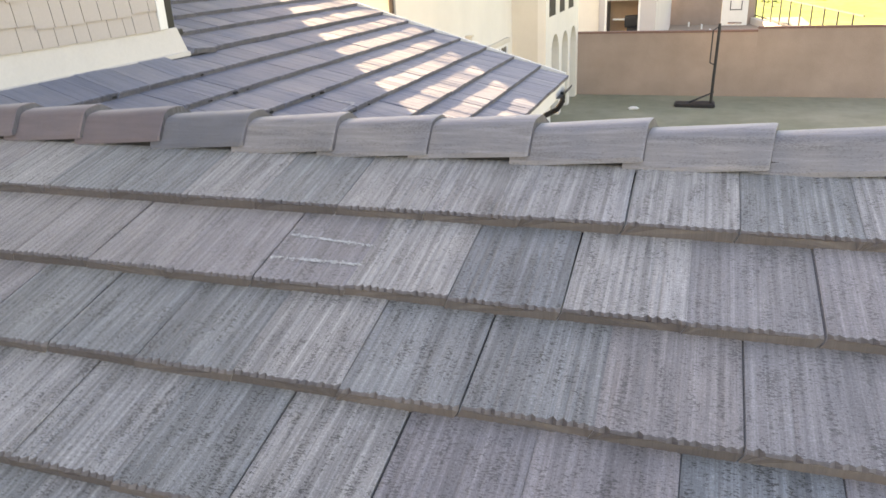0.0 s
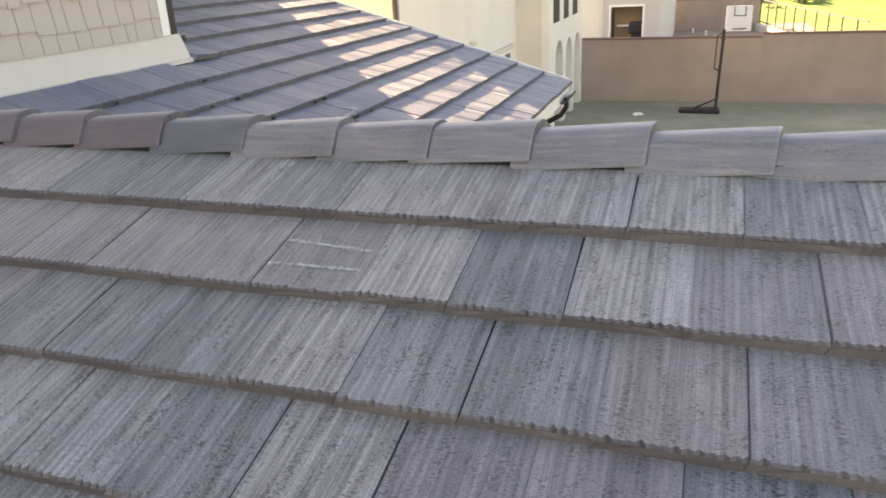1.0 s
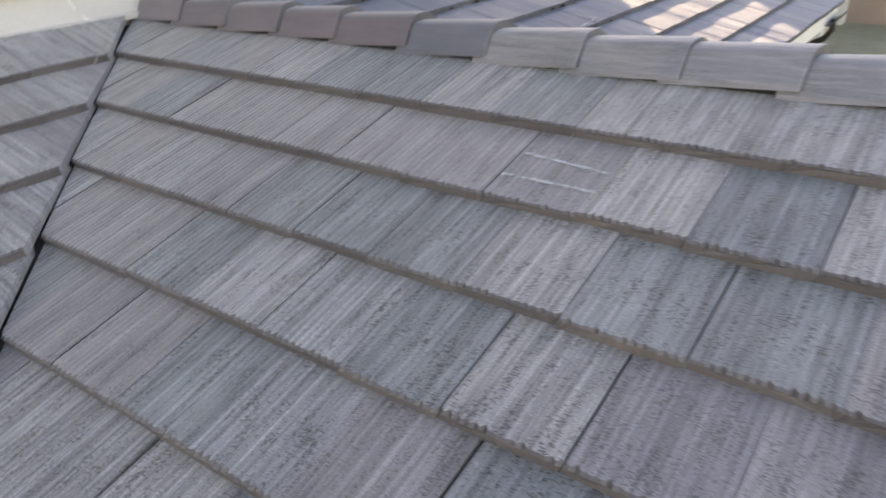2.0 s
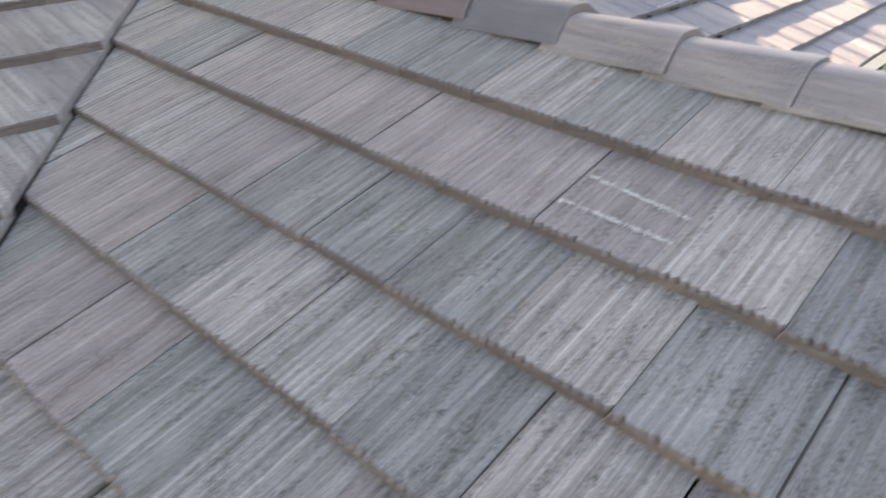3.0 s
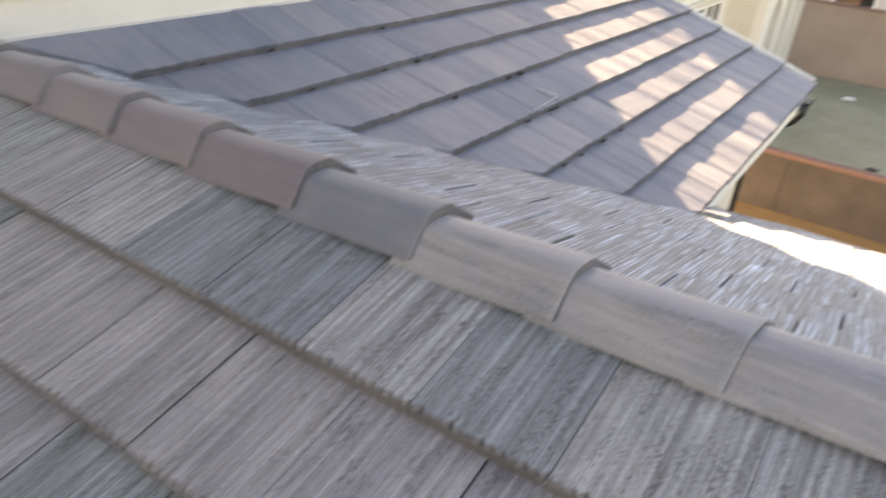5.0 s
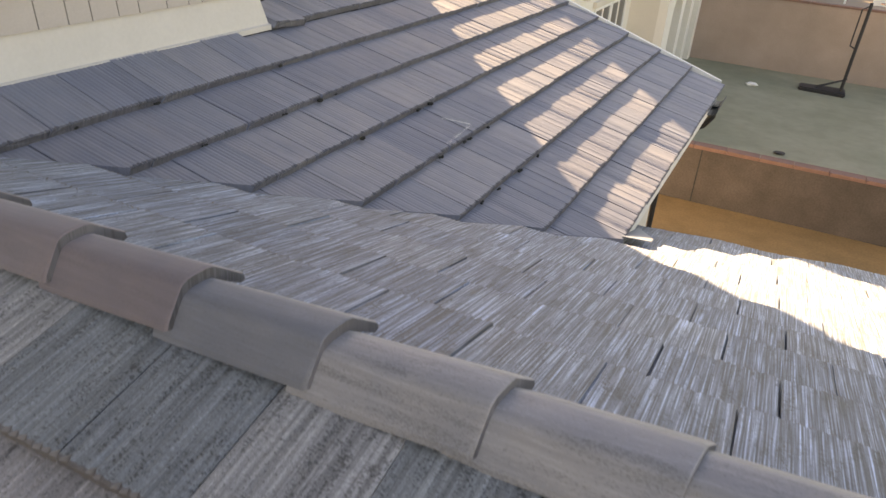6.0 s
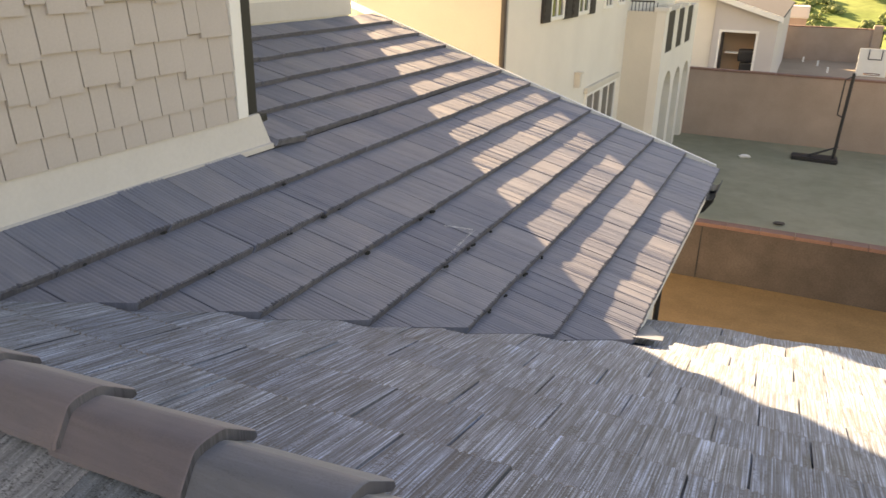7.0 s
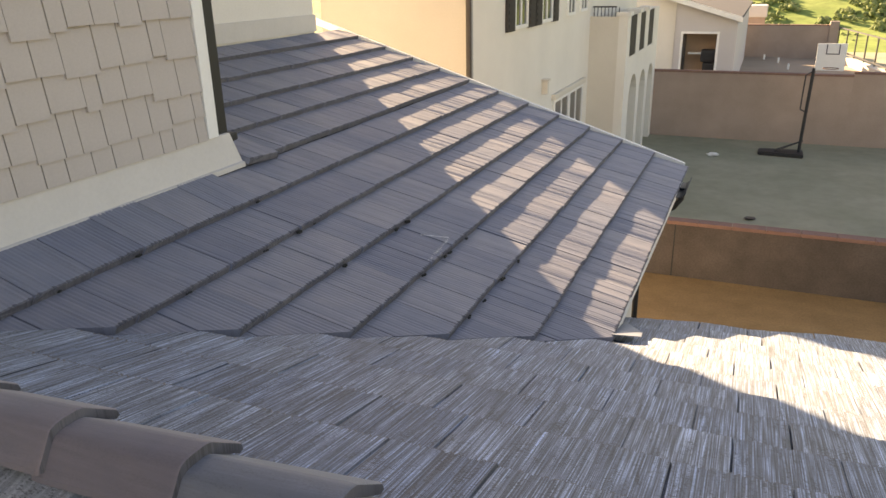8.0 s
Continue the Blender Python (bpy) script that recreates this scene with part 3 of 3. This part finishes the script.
bmesh.ops.remove_doubles(bm, verts=bm.verts[:], dist=0.001)
part("loggia_wall", N_(bm), M_STUCCO, nh)
for a0, a1 in opens:
    part("dark_opening", N_(boxes((AX - 0.05, AX - 0.015, a0 + 0.02, a1 - 0.02, -1.29, -0.16))), M_SHUTTER, nh, "dark panel set flush in a loggia opening")
part("arcade_back", N_(boxes((AX - 1.2, AX - 1.05, Y0 + 0.2, AY1, GROUND, -0.2))), M_BEIGE, nh)
for k, yy in enumerate((NY1 - 0.05, 22.4, 24.1)):
    part("pier_cap", N_(boxes((AX - 0.32, AX + 0.07, yy, yy + 0.5, -0.135, -0.02), bevel=0.02)), M_STUCCO, nh)
part("handrail", N_(boxes((NX + 0.05, AX - 0.35, NY1 + 0.05, NY1 + 0.09, 0.1, 0.14))), M_SHUTTER, nh)
me = None
for k in range(8):
    o = part("baluster", N_(boxes((NX + 0.08, NX + 0.10, NY1 + 0.06, NY1 + 0.08, -0.14, 0.1))), M_SHUTTER, nh) if me is None else new("baluster", me)
    if me is not None:
        o.parent = nh
        o.location = (k * 0.1, 0, 0)
    me = o.data

# house behind the boundary wall
bh = thing("garage_house", (-3.4, 36.0, GROUND), "grey-white house with an open bay and a tiled gable roof", "house")
def B_(bm):
    bmesh.ops.translate(bm, verts=bm.verts, vec=(3.4, -36, -GROUND))
    return bm
part("pier", B_(boxes((-3.75, -3.49, 36, 36.2, GROUND, -1.69))), M_SHADE, bh)
part("pier", B_(boxes((-1.87, -1.1, 36, 36.2, GROUND, -1.69))), M_SHADE, bh)
bm = bmesh.new()
prism(bm, [(-3.75, 36, -1.69), (-1.1, 36, -1.69), (-1.1, 36, -1.09), (-3.75, 36, -0.3)], (0, 0.2, 0))
part("gable", B_(bm), M_SHADE, bh)
part("added_partition", B_(boxes((-3.85, -3.76, 36.2, 54, GROUND, -0.3))), M_SHADE, bh)
part("opening_frame", B_(boxes((-3.53, -3.43, 35.96, 36.0, GROUND, -1.64), (-1.93, -1.83, 35.96, 36.0, GROUND, -1.64), (-3.43, -1.93, 35.96, 36.0, -1.74, -1.64))), M_WHITE, bh, "white frame round the open bay")
part("open_door", B_(boxes((-3.42, -3.36, 36.21, 36.95, GROUND, -1.76))), M_MASONRY, bh, "dark door leaf folded back into the bay")
part("inner_wall", B_(boxes((-3.7, -1.3, 37.3, 37.5, GROUND, -1.4))), M_BROWNWALL, bh, "brown inner wall")
part("side_wall", B_(boxes((-1.3, -1.1, 36.2, 54, GROUND, -1.3))), M_SHADE, bh)
part("tall_wall", B_(boxes((-22, -3.46, 36.3, 36.5, GROUND, 4.0))), M_STUCCO, bh, "cream stucco wall, unseen length and height added to block sun")
bm = bmesh.new()
prism(bm, [(-4.5, 35.6, -0.06), (-0.95, 35.6, -1.12), (-0.95, 35.6, -0.99), (-4.5, 35.6, 0.07)], (0, 18.5, 0))
part("roof", B_(bm), M_ROOF2, bh)
bm = bmesh.new()
prism(bm, [(-4.5, 35.5, -0.13), (-0.9, 35.5, -1.2), (-0.9, 35.5, -0.98), (-4.5, 35.5, 0.1)], (0, 0.08, 0))
part("bargeboard", B_(bm), M_WHITE, bh)
bq = thing("barbecue", (-2.2, 36.75, GROUND), "dark machine on legs standing in the open bay", "machine")
part("body", boxes((-0.3, 0.3, -0.25, 0.25, 0.7, 1.6), bevel=0.08), M_BLACK, bq)
part("lid", boxes((-0.42, 0.32, -0.28, 0.28, 1.62, 2.2), bevel=0.14), M_BLACK, bq)
for lx in (-0.28, 0.22):
    part("leg", boxes((lx, lx + 0.06, -0.2, 0.2, 0, 0.7)), M_BLACK, bq)
part("side_bar", boxes((-1.0, -0.3, -0.2, 0.2, 1.98, 2.05)), M_WHITE, bq, "white bar")
for k, (x, y) in enumerate(((0.12, 53.4), (0.98, 51.6), (1.51, 48.3))):
    tagged(part("marker_post", boxes((x, x + 0.11, y, y + 0.11, GROUND, GROUND + 0.36), bevel=0.02), M_WHITE), "short white marker post in the far yard", "post", "white marker posts")
tank = thing("shed", (-1.6, 60.0, GROUND), "small brown shed with a pale boxy top at the hill foot", "shed")
part("body", boxes((0.0, 1.5, 0, 1.6, 0, 2.35), bevel=0.02), M_TANWALL, tank)
part("top_box", boxes((0.05, 1.6, -0.1, 1.7, 2.35, 3.2), bevel=0.12), M_SHADE, tank, "pale boxy top")

# ------------------------------------------------------------------ basketball hoop
hoop = thing("basketball_hoop", (1.65, 25.0, GROUND), "portable basketball hoop with a white board and black base", "hoop")
bm = bmesh.new()
prism(bm, [(-1.3, -0.3, 0), (0.06, -0.42, 0), (0.06, 0.42, 0), (-1.3, 0.3, 0)], (0, 0, 0.12))
bmesh.ops.bevel(bm, geom=bm.edges[:], offset=0.03, segments=2, affect="EDGES")
part("base", bm, M_BLACK, hoop)
part("pole", tube([(-0.08, 0, 0.08), (-0.05, 0, 1.2), (0.0, 0, 2.8)], 0.05), M_BLACK, hoop)
part("brace", tube([(-0.85, 0.12, 0.1), (0.0, 0.03, 0.5)], 0.018), M_BLACK, hoop)
part("brace", tube([(-0.85, -0.12, 0.1), (0.0, -0.03, 0.5)], 0.018), M_BLACK, hoop)
part("lift_arm", tube([(-0.04, 0, 1.42), (-0.22, 0, 1.5), (-0.22, 0, 1.62), (-0.2, 0, 2.58), (0.02, 0, 2.72)], 0.022), M_BLACK, hoop)
bm = boxes((0.01, 0.83, -0.02, 0.02, 2.73, 3.55), bevel=0.012)
part("backboard", bm, M_BOARD, hoop, "white rectangular backboard")
part("target", boxes((0.26, 0.64, -0.03, -0.022, 3.22, 3.25), (0.26, 0.29, -0.03, -0.022, 3.25, 3.52), (0.61, 0.64, -0.03, -0.022, 3.25, 3.52)), M_ROOF2, hoop, "grey target rectangle")
ring = [(0.44 + 0.22 * math.cos(2 * math.pi * k / 16), -0.27 + 0.22 * math.sin(2 * math.pi * k / 16), 2.83) for k in range(17)]
part("rim", tube(ring, 0.012, 6), M_CAPSTONE, hoop, "red metal rim")
for k, (x, y, s) in enumerate(((-1.0, 24.2, 0.16), (0.31, 17.5, 0.11))):
    bm = bmesh.new()
    bmesh.ops.create_icosphere(bm, subdivisions=2, radius=s, matrix=Matrix.Translation((x, y, GROUND + 0.04)) @ Matrix.Diagonal((1.2, 0.8, 0.35, 1)))
    for vv in bm.verts:
        vv.co += Vector((rng.uniform(-1, 1), rng.uniform(-1, 1), rng.uniform(-0.3, 0.6))) * s * 0.25
    tagged(part("litter" if k == 0 else "stone", bm, M_WHITE if k == 0 else M_MASONRY), "crumpled white scrap lying on the turf" if k == 0 else "small brown stone lying on the turf", "litter" if k == 0 else "stone")

# ------------------------------------------------------------------ ridge caps
CAP_P, CAP_L = 0.371, 0.435
CAP_ENDS = {-3: -2.035, -2: -1.662, -1: -1.300, 0: -0.907, 1: -0.525, 2: -0.147, 3: 0.216, 4: 0.577, 5: 0.943, 6: 1.314}
CAP_RISE = {-4: 0.006, -3: 0.006, -2: 0.006, -1: 0.006, 0: 0.005, 2: -0.004, 3: -0.005, 4: 0.003, 5: 0.0, 6: -0.008, 7: -0.006}


def cap_mesh(name, mat, length):
    """A bent ridge tile along x from -length to 0, its exposed end at 0."""
    outer = [(-0.116, -0.046), (-0.113, -0.030), (-0.070, 0.047), (-0.062, 0.058), (-0.048, 0.066), (-0.030, 0.070), (0.006, 0.073), (0.024, 0.070), (0.110, 0.014), (0.115, -0.004)]
    inner = [(-0.096, -0.048), (-0.054, 0.028), (-0.040, 0.039), (0.006, 0.044), (0.098, -0.010)]
    loop = outer + inner[::-1]
    bm = bmesh.new()
    stations = [-length, -length + 0.02, -length * 0.5, -0.012, -0.005, 0.0]
    rings = []
    for s in stations:
        k = 0.955 if s == 0.0 else 0.985 if s == -0.005 else 1.0
        lift = 0.031 * s / length
        wide = 1.0 + 0.10 * s / length
        rings.append([bm.verts.new((s + 0.17 * (y + 0.11) * (1 + s / length), y * wide * (k if abs(y) > 0.1 else 1), z * k + lift)) for y, z in loop])
    n = len(loop)
    for A, B in zip(rings, rings[1:]):
        for i in range(n):
            f = bm.faces.new((A[i], B[i], B[(i + 1) % n], A[(i + 1) % n]))
            f.smooth = 2 <= i <= 6
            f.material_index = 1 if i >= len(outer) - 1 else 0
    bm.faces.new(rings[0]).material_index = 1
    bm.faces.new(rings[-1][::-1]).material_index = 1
    bmesh.ops.recalc_face_normals(bm, faces=bm.faces[:])
    me = bpy.data.meshes.new(name)
    bm.to_mesh(me)
    bm.free()
    me.materials.append(mat)
    me.materials.append(M_BUTT_SHADE)
    return me


ridge = thing("ridge_row", (0, 0, 0), "row of overlapping bent ridge tiles, brown then grey", "ridge", kind="structure")
me_g, me_b = cap_mesh("ridge_cap", M_CAP_GREY, CAP_L), cap_mesh("ridge_cap", M_CAP_BROWN, CAP_L)
me_s = cap_mesh("ridge_cap", M_CAP_SLATE, CAP_L)
me_first = cap_mesh("ridge_cap", M_CAP_BROWN, 0.40)
for k in range(-4, 16):
    ob = new("ridge_cap", me_first if k == -4 else me_b if k <= 0 else me_s if k == 1 else me_g)
    ob.parent = ridge
    ob.matrix_basis = pose(CAP_ENDS.get(k, -0.907 + k * CAP_P), rng.uniform(-0.003, 0.003), CAP_RISE.get(k, 0.0), rng.uniform(-1.0, 1.0), rng.uniform(-0.4, 0.4), rng.uniform(-0.8, 0.8))
structure("ridge_bed", boxes((XV + 0.1, ENDX, -0.09, 0.09, -0.09, -0.035)), M_DECK, "dark bedding under the ridge tiles", "ridge")

# ------------------------------------------------------------------ roof tiles
TEETH = 13


def tile_bm(rag=0, rib=0.0013, wide=W - 0.005):
    """One combed tile: x across, y up the slope from its butt edge, z out of the roof."""
    r = random.Random(rag)
    bm = bmesh.new()
    n = TEETH * 2
    slope = -THICK / EXPO
    cut = [r.choice((0.15, 0.4, 0.8, 1.0, 1.5)) * r.uniform(0.7, 1.2) for _ in range(n + 1)]
    def row(y, amp, dz, notch):
        out = []
        for i in range(n + 1):
            x = -wide / 2 + wide * i / n
            dip = amp * cut[i] if i % 2 == 0 else 0.0
            yy = y + (0.004 * cut[i] + (0.003 if i % 2 == 0 else 0.0) if notch else 0.0)
            out.append(bm.verts.new((x, yy, slope * y + dz - dip)))
        return out
    low = row(0.0, 0.0075, -0.003, True)
    front = row(0.005, 0.007, 0.0, True)
    mid = row(0.011, rib, 0.0, False)
    for i in range(0, n + 1, 2):
        mid[i].co.y += 0.0085 * cut[i]
        mid[i].co.z += slope * 0.0085 * cut[i]
    back = row(LONG, rib, 0.0, False)
    foot = [bm.verts.new((x - 0.016, 0.003, -0.041)) for x in (-wide / 2, wide / 2)]
    heel = [bm.verts.new((x - 0.006, LONG, -0.030 + slope * LONG)) for x in (-wide / 2, wide / 2)]
    for A, B in ((low, front), (front, mid), (mid, back)):
        for i in range(n):
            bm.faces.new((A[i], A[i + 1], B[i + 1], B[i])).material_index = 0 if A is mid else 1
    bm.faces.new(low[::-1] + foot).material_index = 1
    bm.faces.new(back + heel[::-1])
    bm.faces.new([foot[0], heel[0], back[0], mid[0], front[0], low[0]][::-1])
    bm.faces.new([foot[1], heel[1], back[-1], mid[-1], front[-1], low[-1]])
    bm.faces.new((foot[0], foot[1], heel[1], heel[0]))
    bmesh.ops.recalc_face_normals(bm, faces=bm.faces[:])
    return bm


def mesh_of(bm, mat, edge):
    me = bpy.data.meshes.new("tile")
    bm.to_mesh(me)
    bm.free()
    me.materials.append(mat)
    me.materials.append(edge)
    return me


RIB = {"side": 0.0019, "far": 0.0009}
WIDE = {"far": W - 0.005, "side": W - 0.005}
SETS = {"pale": (M_TILE_PALE, M_BUTT), "slate": (M_TILE_SLATE, M_BUTT), "mauve": (M_TILE_MAUVE, M_BUTT), "far": (M_TILE_FAR, M_BUTT), "side": (M_TILE_BLUE, M_BUTT_SHADE)}
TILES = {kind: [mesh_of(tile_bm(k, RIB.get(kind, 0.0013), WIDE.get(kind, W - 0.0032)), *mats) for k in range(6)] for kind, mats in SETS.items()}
CORNERS = [Vector((sx * W / 2, y, 0)) for sx in (-1, 1) for y in (0.0, LONG)]


def lay(m, parent, cuts, batch, jitter=1.0):
    """Lay one tile at pose m; cuts: (point, outward normal) planes in the world beyond which it is sawn off."""
    m = m @ pose(rng.uniform(-0.0025, 0.0025), rng.uniform(-0.004, 0.004) * jitter, rng.uniform(-0.0015, 0.0025), rng.uniform(-0.25, 0.25), rng.uniform(-0.35, 0.35), rng.uniform(-0.3, 0.3))
    todo = []
    for p0, nrm in cuts:
        d = [(m @ c - Vector(p0)).dot(Vector(nrm)) for c in CORNERS]
        if min(d) >= -0.02:
            return None
        if max(d) > 0:
            todo.append((p0, nrm))
    kind = rng.randrange(6)
    if todo:
        bm = tile_bm(kind, RIB.get(batch, 0.0013), WIDE.get(batch, W - 0.0032))
        inv = m.inverted()
        for p0, nrm in todo:
            co = inv @ Vector(p0)
            no = inv.to_3x3() @ Vector(nrm)
            geom = bm.verts[:] + bm.edges[:] + bm.faces[:]
            out = bmesh.ops.bisect_plane(bm, geom=geom, plane_co=co, plane_no=no, clear_outer=True)
            edges = [e for e in out["geom_cut"] if isinstance(e, bmesh.types.BMEdge)]
            if edges:
                bmesh.ops.holes_fill(bm, edges=edges, sides=0)
        if not bm.faces:
            bm.free()
            return None
        me = mesh_of(bm, *SETS[batch])
    else:
        me = TILES[batch][kind]
    ob = new("tile", me)
    ob.parent = parent
    ob.matrix_basis = m
    return ob


R2 = math.sqrt(0.5)
# the tones of the batches as they were laid, row by row from tile -9 on
ROWS_OF_TONES = {1: "  msmpsspsppppsp", 2: "  msmmmmmmpspmmp", 3: "   mpmssspssmmm", 4: "   mmsppspmmsm", 5: "    mmspmssmps"}
# near slope
OFF = {0: 0.09, 1: 0.013, 2: 0.197, 3: 0.327, 4: 0.508, 5: 0.62, 6: 0.80, 7: 0.93, 8: 1.10, 9: 1.2}
cut_a = [((XV - 0.062, 0, 0), (-R2, -R2, 0))]
for j in range(1, 10):
    dist = COURSES[j]
    k0 = math.floor((XV + (dist - LONG) * COS - OFF[j]) / W) - 1
    k = k0
    while OFF[j] + (k - 0.5) * W < 3.75:
        tone = ROWS_OF_TONES.get(j, "").ljust(40)[k + 9:k + 10].strip() if k >= -9 else ""
        tone = {"p": "pale", "s": "slate", "m": "mauve"}.get(tone) or rng.choice(("pale", "slate", "mauve"))
        lay(frame_a(OFF[j] + (k - 0.5) * W, dist), deck_a, cut_a, tone)
        k += 1
# far slope
cut_b = [((XV + 0.02, 0.1, 0), (-R2, R2, 0)), ((0, YB0, 0), (-YBS * 0.922, 0.922, 0))]
cut_b2 = [cut_b[1]]
for j in range(1, 14):
    dist = 0.44 + (j - 1) * EXPO
    u = 3.9 + (0.5 * W if j % 2 else 0.0) + rng.uniform(-0.04, 0.04)
    while u > XV:
        y = dist * COS
        beyond = u > EAVE_C + 0.05
        if not beyond and y > EAVE_C - XV + 0.12 + 0.2 and u < EAVE_C - 0.5:
            break
        lay(frame_b(u, dist), deck_b, cut_b2 if u > EAVE_C + 0.3 or dist * COS > EAVE_C - XV + 0.55 else cut_b, "far")
        u -= W
# side slope
cut_c = [((XV + 0.0, 0.115, 0), (R2, -R2, 0)), ((0, RAKE_C - 0.01, 0), (0, 1, 0))]
cut_c_near = [((XV - 0.082, 0, 0), (R2, R2, 0))]
for n in range(0, 13):
    x = EAVE_C - n * EXPO * COS
    y = 0.05 + (0.5 * W if n % 2 else 0.0) + rng.uniform(-0.03, 0.03)
    cuts = list(cut_c)
    if n >= 7:
        y += math.floor((WALL_END + 0.15 - y) / W) * W
        cuts.append(((0, WALL_END + 0.15, 0), (0, -1, 0)))
    else:
        cuts.append(((-2.785, 0, 0), (-1, 0, 0)))
    if x - LONG * COS < WALL2_X:
        cuts.append(((WALL2_X + 0.015, 0, 0), (-1, 0, 0)))
    while y < RAKE_C + 0.1:
        flat = pose(0, 0, 0, math.degrees(math.atan(THICK / EXPO)), 0, 0) if n == 6 and y < WALL_END else Matrix.Identity(4)
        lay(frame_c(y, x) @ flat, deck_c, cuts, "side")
        y += W
# the same slope on the camera's side of the ridge
for n in range(0, 8):
    x = EAVE_C - n * EXPO * COS
    y = -0.1 - (0.5 * W if n % 2 else 0.0)
    while y > -2.9:
        lay(frame_c(y, x) @ (pose(0, 0, 0, 5.5, 0, 0) if n == 6 else Matrix.Identity(4)), deck_c, cut_c_near + [((-2.785, 0, 0), (-1, 0, 0)), ((0, 0.0, 0), (0, 1, 0))], rng.choice(("pale", "pale", "mauve")))
        y -= W
# the lifted end tile by the wall corner
m = frame_c(2.80, -2.745) @ pose(0, 0.0, 0.022, 1.0, 3.5, -3.0)
o = new("tile", TILES["side"][0])
o.parent, o.matrix_basis = deck_c, m

# dark lumps of moss caught at the butt joints of the side slope
mr = random.Random(21)
bm = bmesh.new()
for n in range(2, 8):
    x = EAVE_C - n * EXPO * COS
    for _ in range(4):
        y = mr.uniform(x - XV + 0.3, x - XV + 1.9)
        s0 = mr.uniform(0.006, 0.013)
        for _ in range(3):
            at = Vector((x + mr.uniform(0.004, 0.014), y + mr.uniform(-0.014, 0.014), zc(x) - 0.016))
            bmesh.ops.create_icosphere(bm, subdivisions=1, radius=s0 * mr.uniform(0.6, 1.1), matrix=Matrix.Translation(at) @ Matrix.Diagonal((1.0, 1.5, 0.9, 1)))
M_MOSS = plain("dark_dry_moss", (0.030, 0.030, 0.026), 0.95, 0, 0.4, 60.0, 200.0)
tagged(part("moss", bm, M_MOSS), "dark dry moss lumps caught at the tile joints", "moss", kind="stuff")

# ------------------------------------------------------------------ siding shingles
me_cache = {}
z = 0.10
row = 0
while z < 1.75:
    y = 0.63
    while y < 2.35:
        wd = rng.choice((0.10, 0.13, 0.155, 0.185, 0.205))
        if y + wd > 2.29:
            wd = 2.371 - y
        key = round(wd, 3)
        if key not in me_cache:
            bm = bmesh.new()
            prism(bm, [(0.006, 0.0015, 0.22), (-0.004, 0.0015, 0.22), (0.002, 0.0015, 0.0), (0.028, 0.0015, 0.0)], (0, wd - 0.0065, 0))
            mm = bpy.data.meshes.new("shingle")
            bm.to_mesh(mm)
            bm.free()
            mm.materials.append(M_SIDING)
            me_cache[key] = mm
        ob = new("shingle", me_cache[key])
        ob.parent = bpy.data.objects["wall_east"]
        ob.matrix_basis = pose(WALL_X - 0.018, y, z + (rng.choice((-0.024, -0.008, 0.0, 0.02)) if row else 0.062), 0, 0, rng.uniform(-0.25, 0.25))
        y += wd
    z += 0.187
    row += 1

# ------------------------------------------------------------------ cable at the wall foot
cable = tagged(part("cable", tube([(WALL_X + 0.01, -0.44, 0.16), (WALL_X + 0.012, -0.425, 0.07), (WALL_X + 0.015, -0.40, 0.01), (WALL_X + 0.03, -0.365, -0.022), (WALL_X + 0.05, -0.345, -0.03)], 0.0055), M_WHITE), "short white curved cable at the foot of the wall", "cable")

# ------------------------------------------------------------------ chalk marks
def chalk(name, fr, p0, p1, width, label):
    """A patchy stroke of many small chalk flakes caught on the ribs between two points of a tile's face."""
    r = random.Random(int(1000 * abs(p0[0] + 3 * p1[1])))
    bm = bmesh.new()
    p0, p1 = Vector((*p0, 0)), Vector((*p1, 0))
    along = (p1 - p0).normalized()
    side = along.cross(Vector((0, 0, 1)))
    weight = [r.uniform(0.15, 1.0) for _ in range(9)]
    for k in range(420):
        t = r.random()
        if r.random() > weight[int(t * 8.99)]:
            continue
        q = p0.lerp(p1, t) + side * r.gauss(0, 0.36) * width
        a, b2 = r.uniform(0.0010, 0.0036), r.uniform(0.0008, 0.0020)
        z = 0.0020 - THICK / EXPO * q.y
        prism(bm, [(q + along * sx * a * r.uniform(0.6, 1.2) + side * sy * b2 * r.uniform(0.6, 1.2)).to_tuple()[:2] + (z,) for sx, sy in ((-1, -1), (1, -1), (1, 1), (-1, 1))], (0, 0, 0.0005))
    ob = part(name, bm, M_CHALK)
    ob.matrix_basis = fr
    return tagged(ob, label, "chalk mark")


fr = frame_a(0.0455, COURSES[2])
yb = COURSES[2]
chalk("chalk_mark", fr, (-0.143, yb - 0.709), (0.158, yb - 0.709), 0.011, "white chalk stroke across one roof tile")
chalk("chalk_mark", fr, (-0.133, yb - 0.588), (0.165, yb - 0.612), 0.009, "second white chalk stroke across one roof tile")
chalk("chalk_mark", frame_c(2.6, EAVE_C - 3 * EXPO * COS), (-0.13, 0.03), (0.25, 0.06), 0.014, "faint white chalk scuff on a blue-grey roof tile")
chalk("chalk_mark", frame_c(2.6, EAVE_C - 3 * EXPO * COS), (0.165, 0.215), (0.26, 0.07), 0.014, "short white chalk scuff on a blue-grey roof tile")
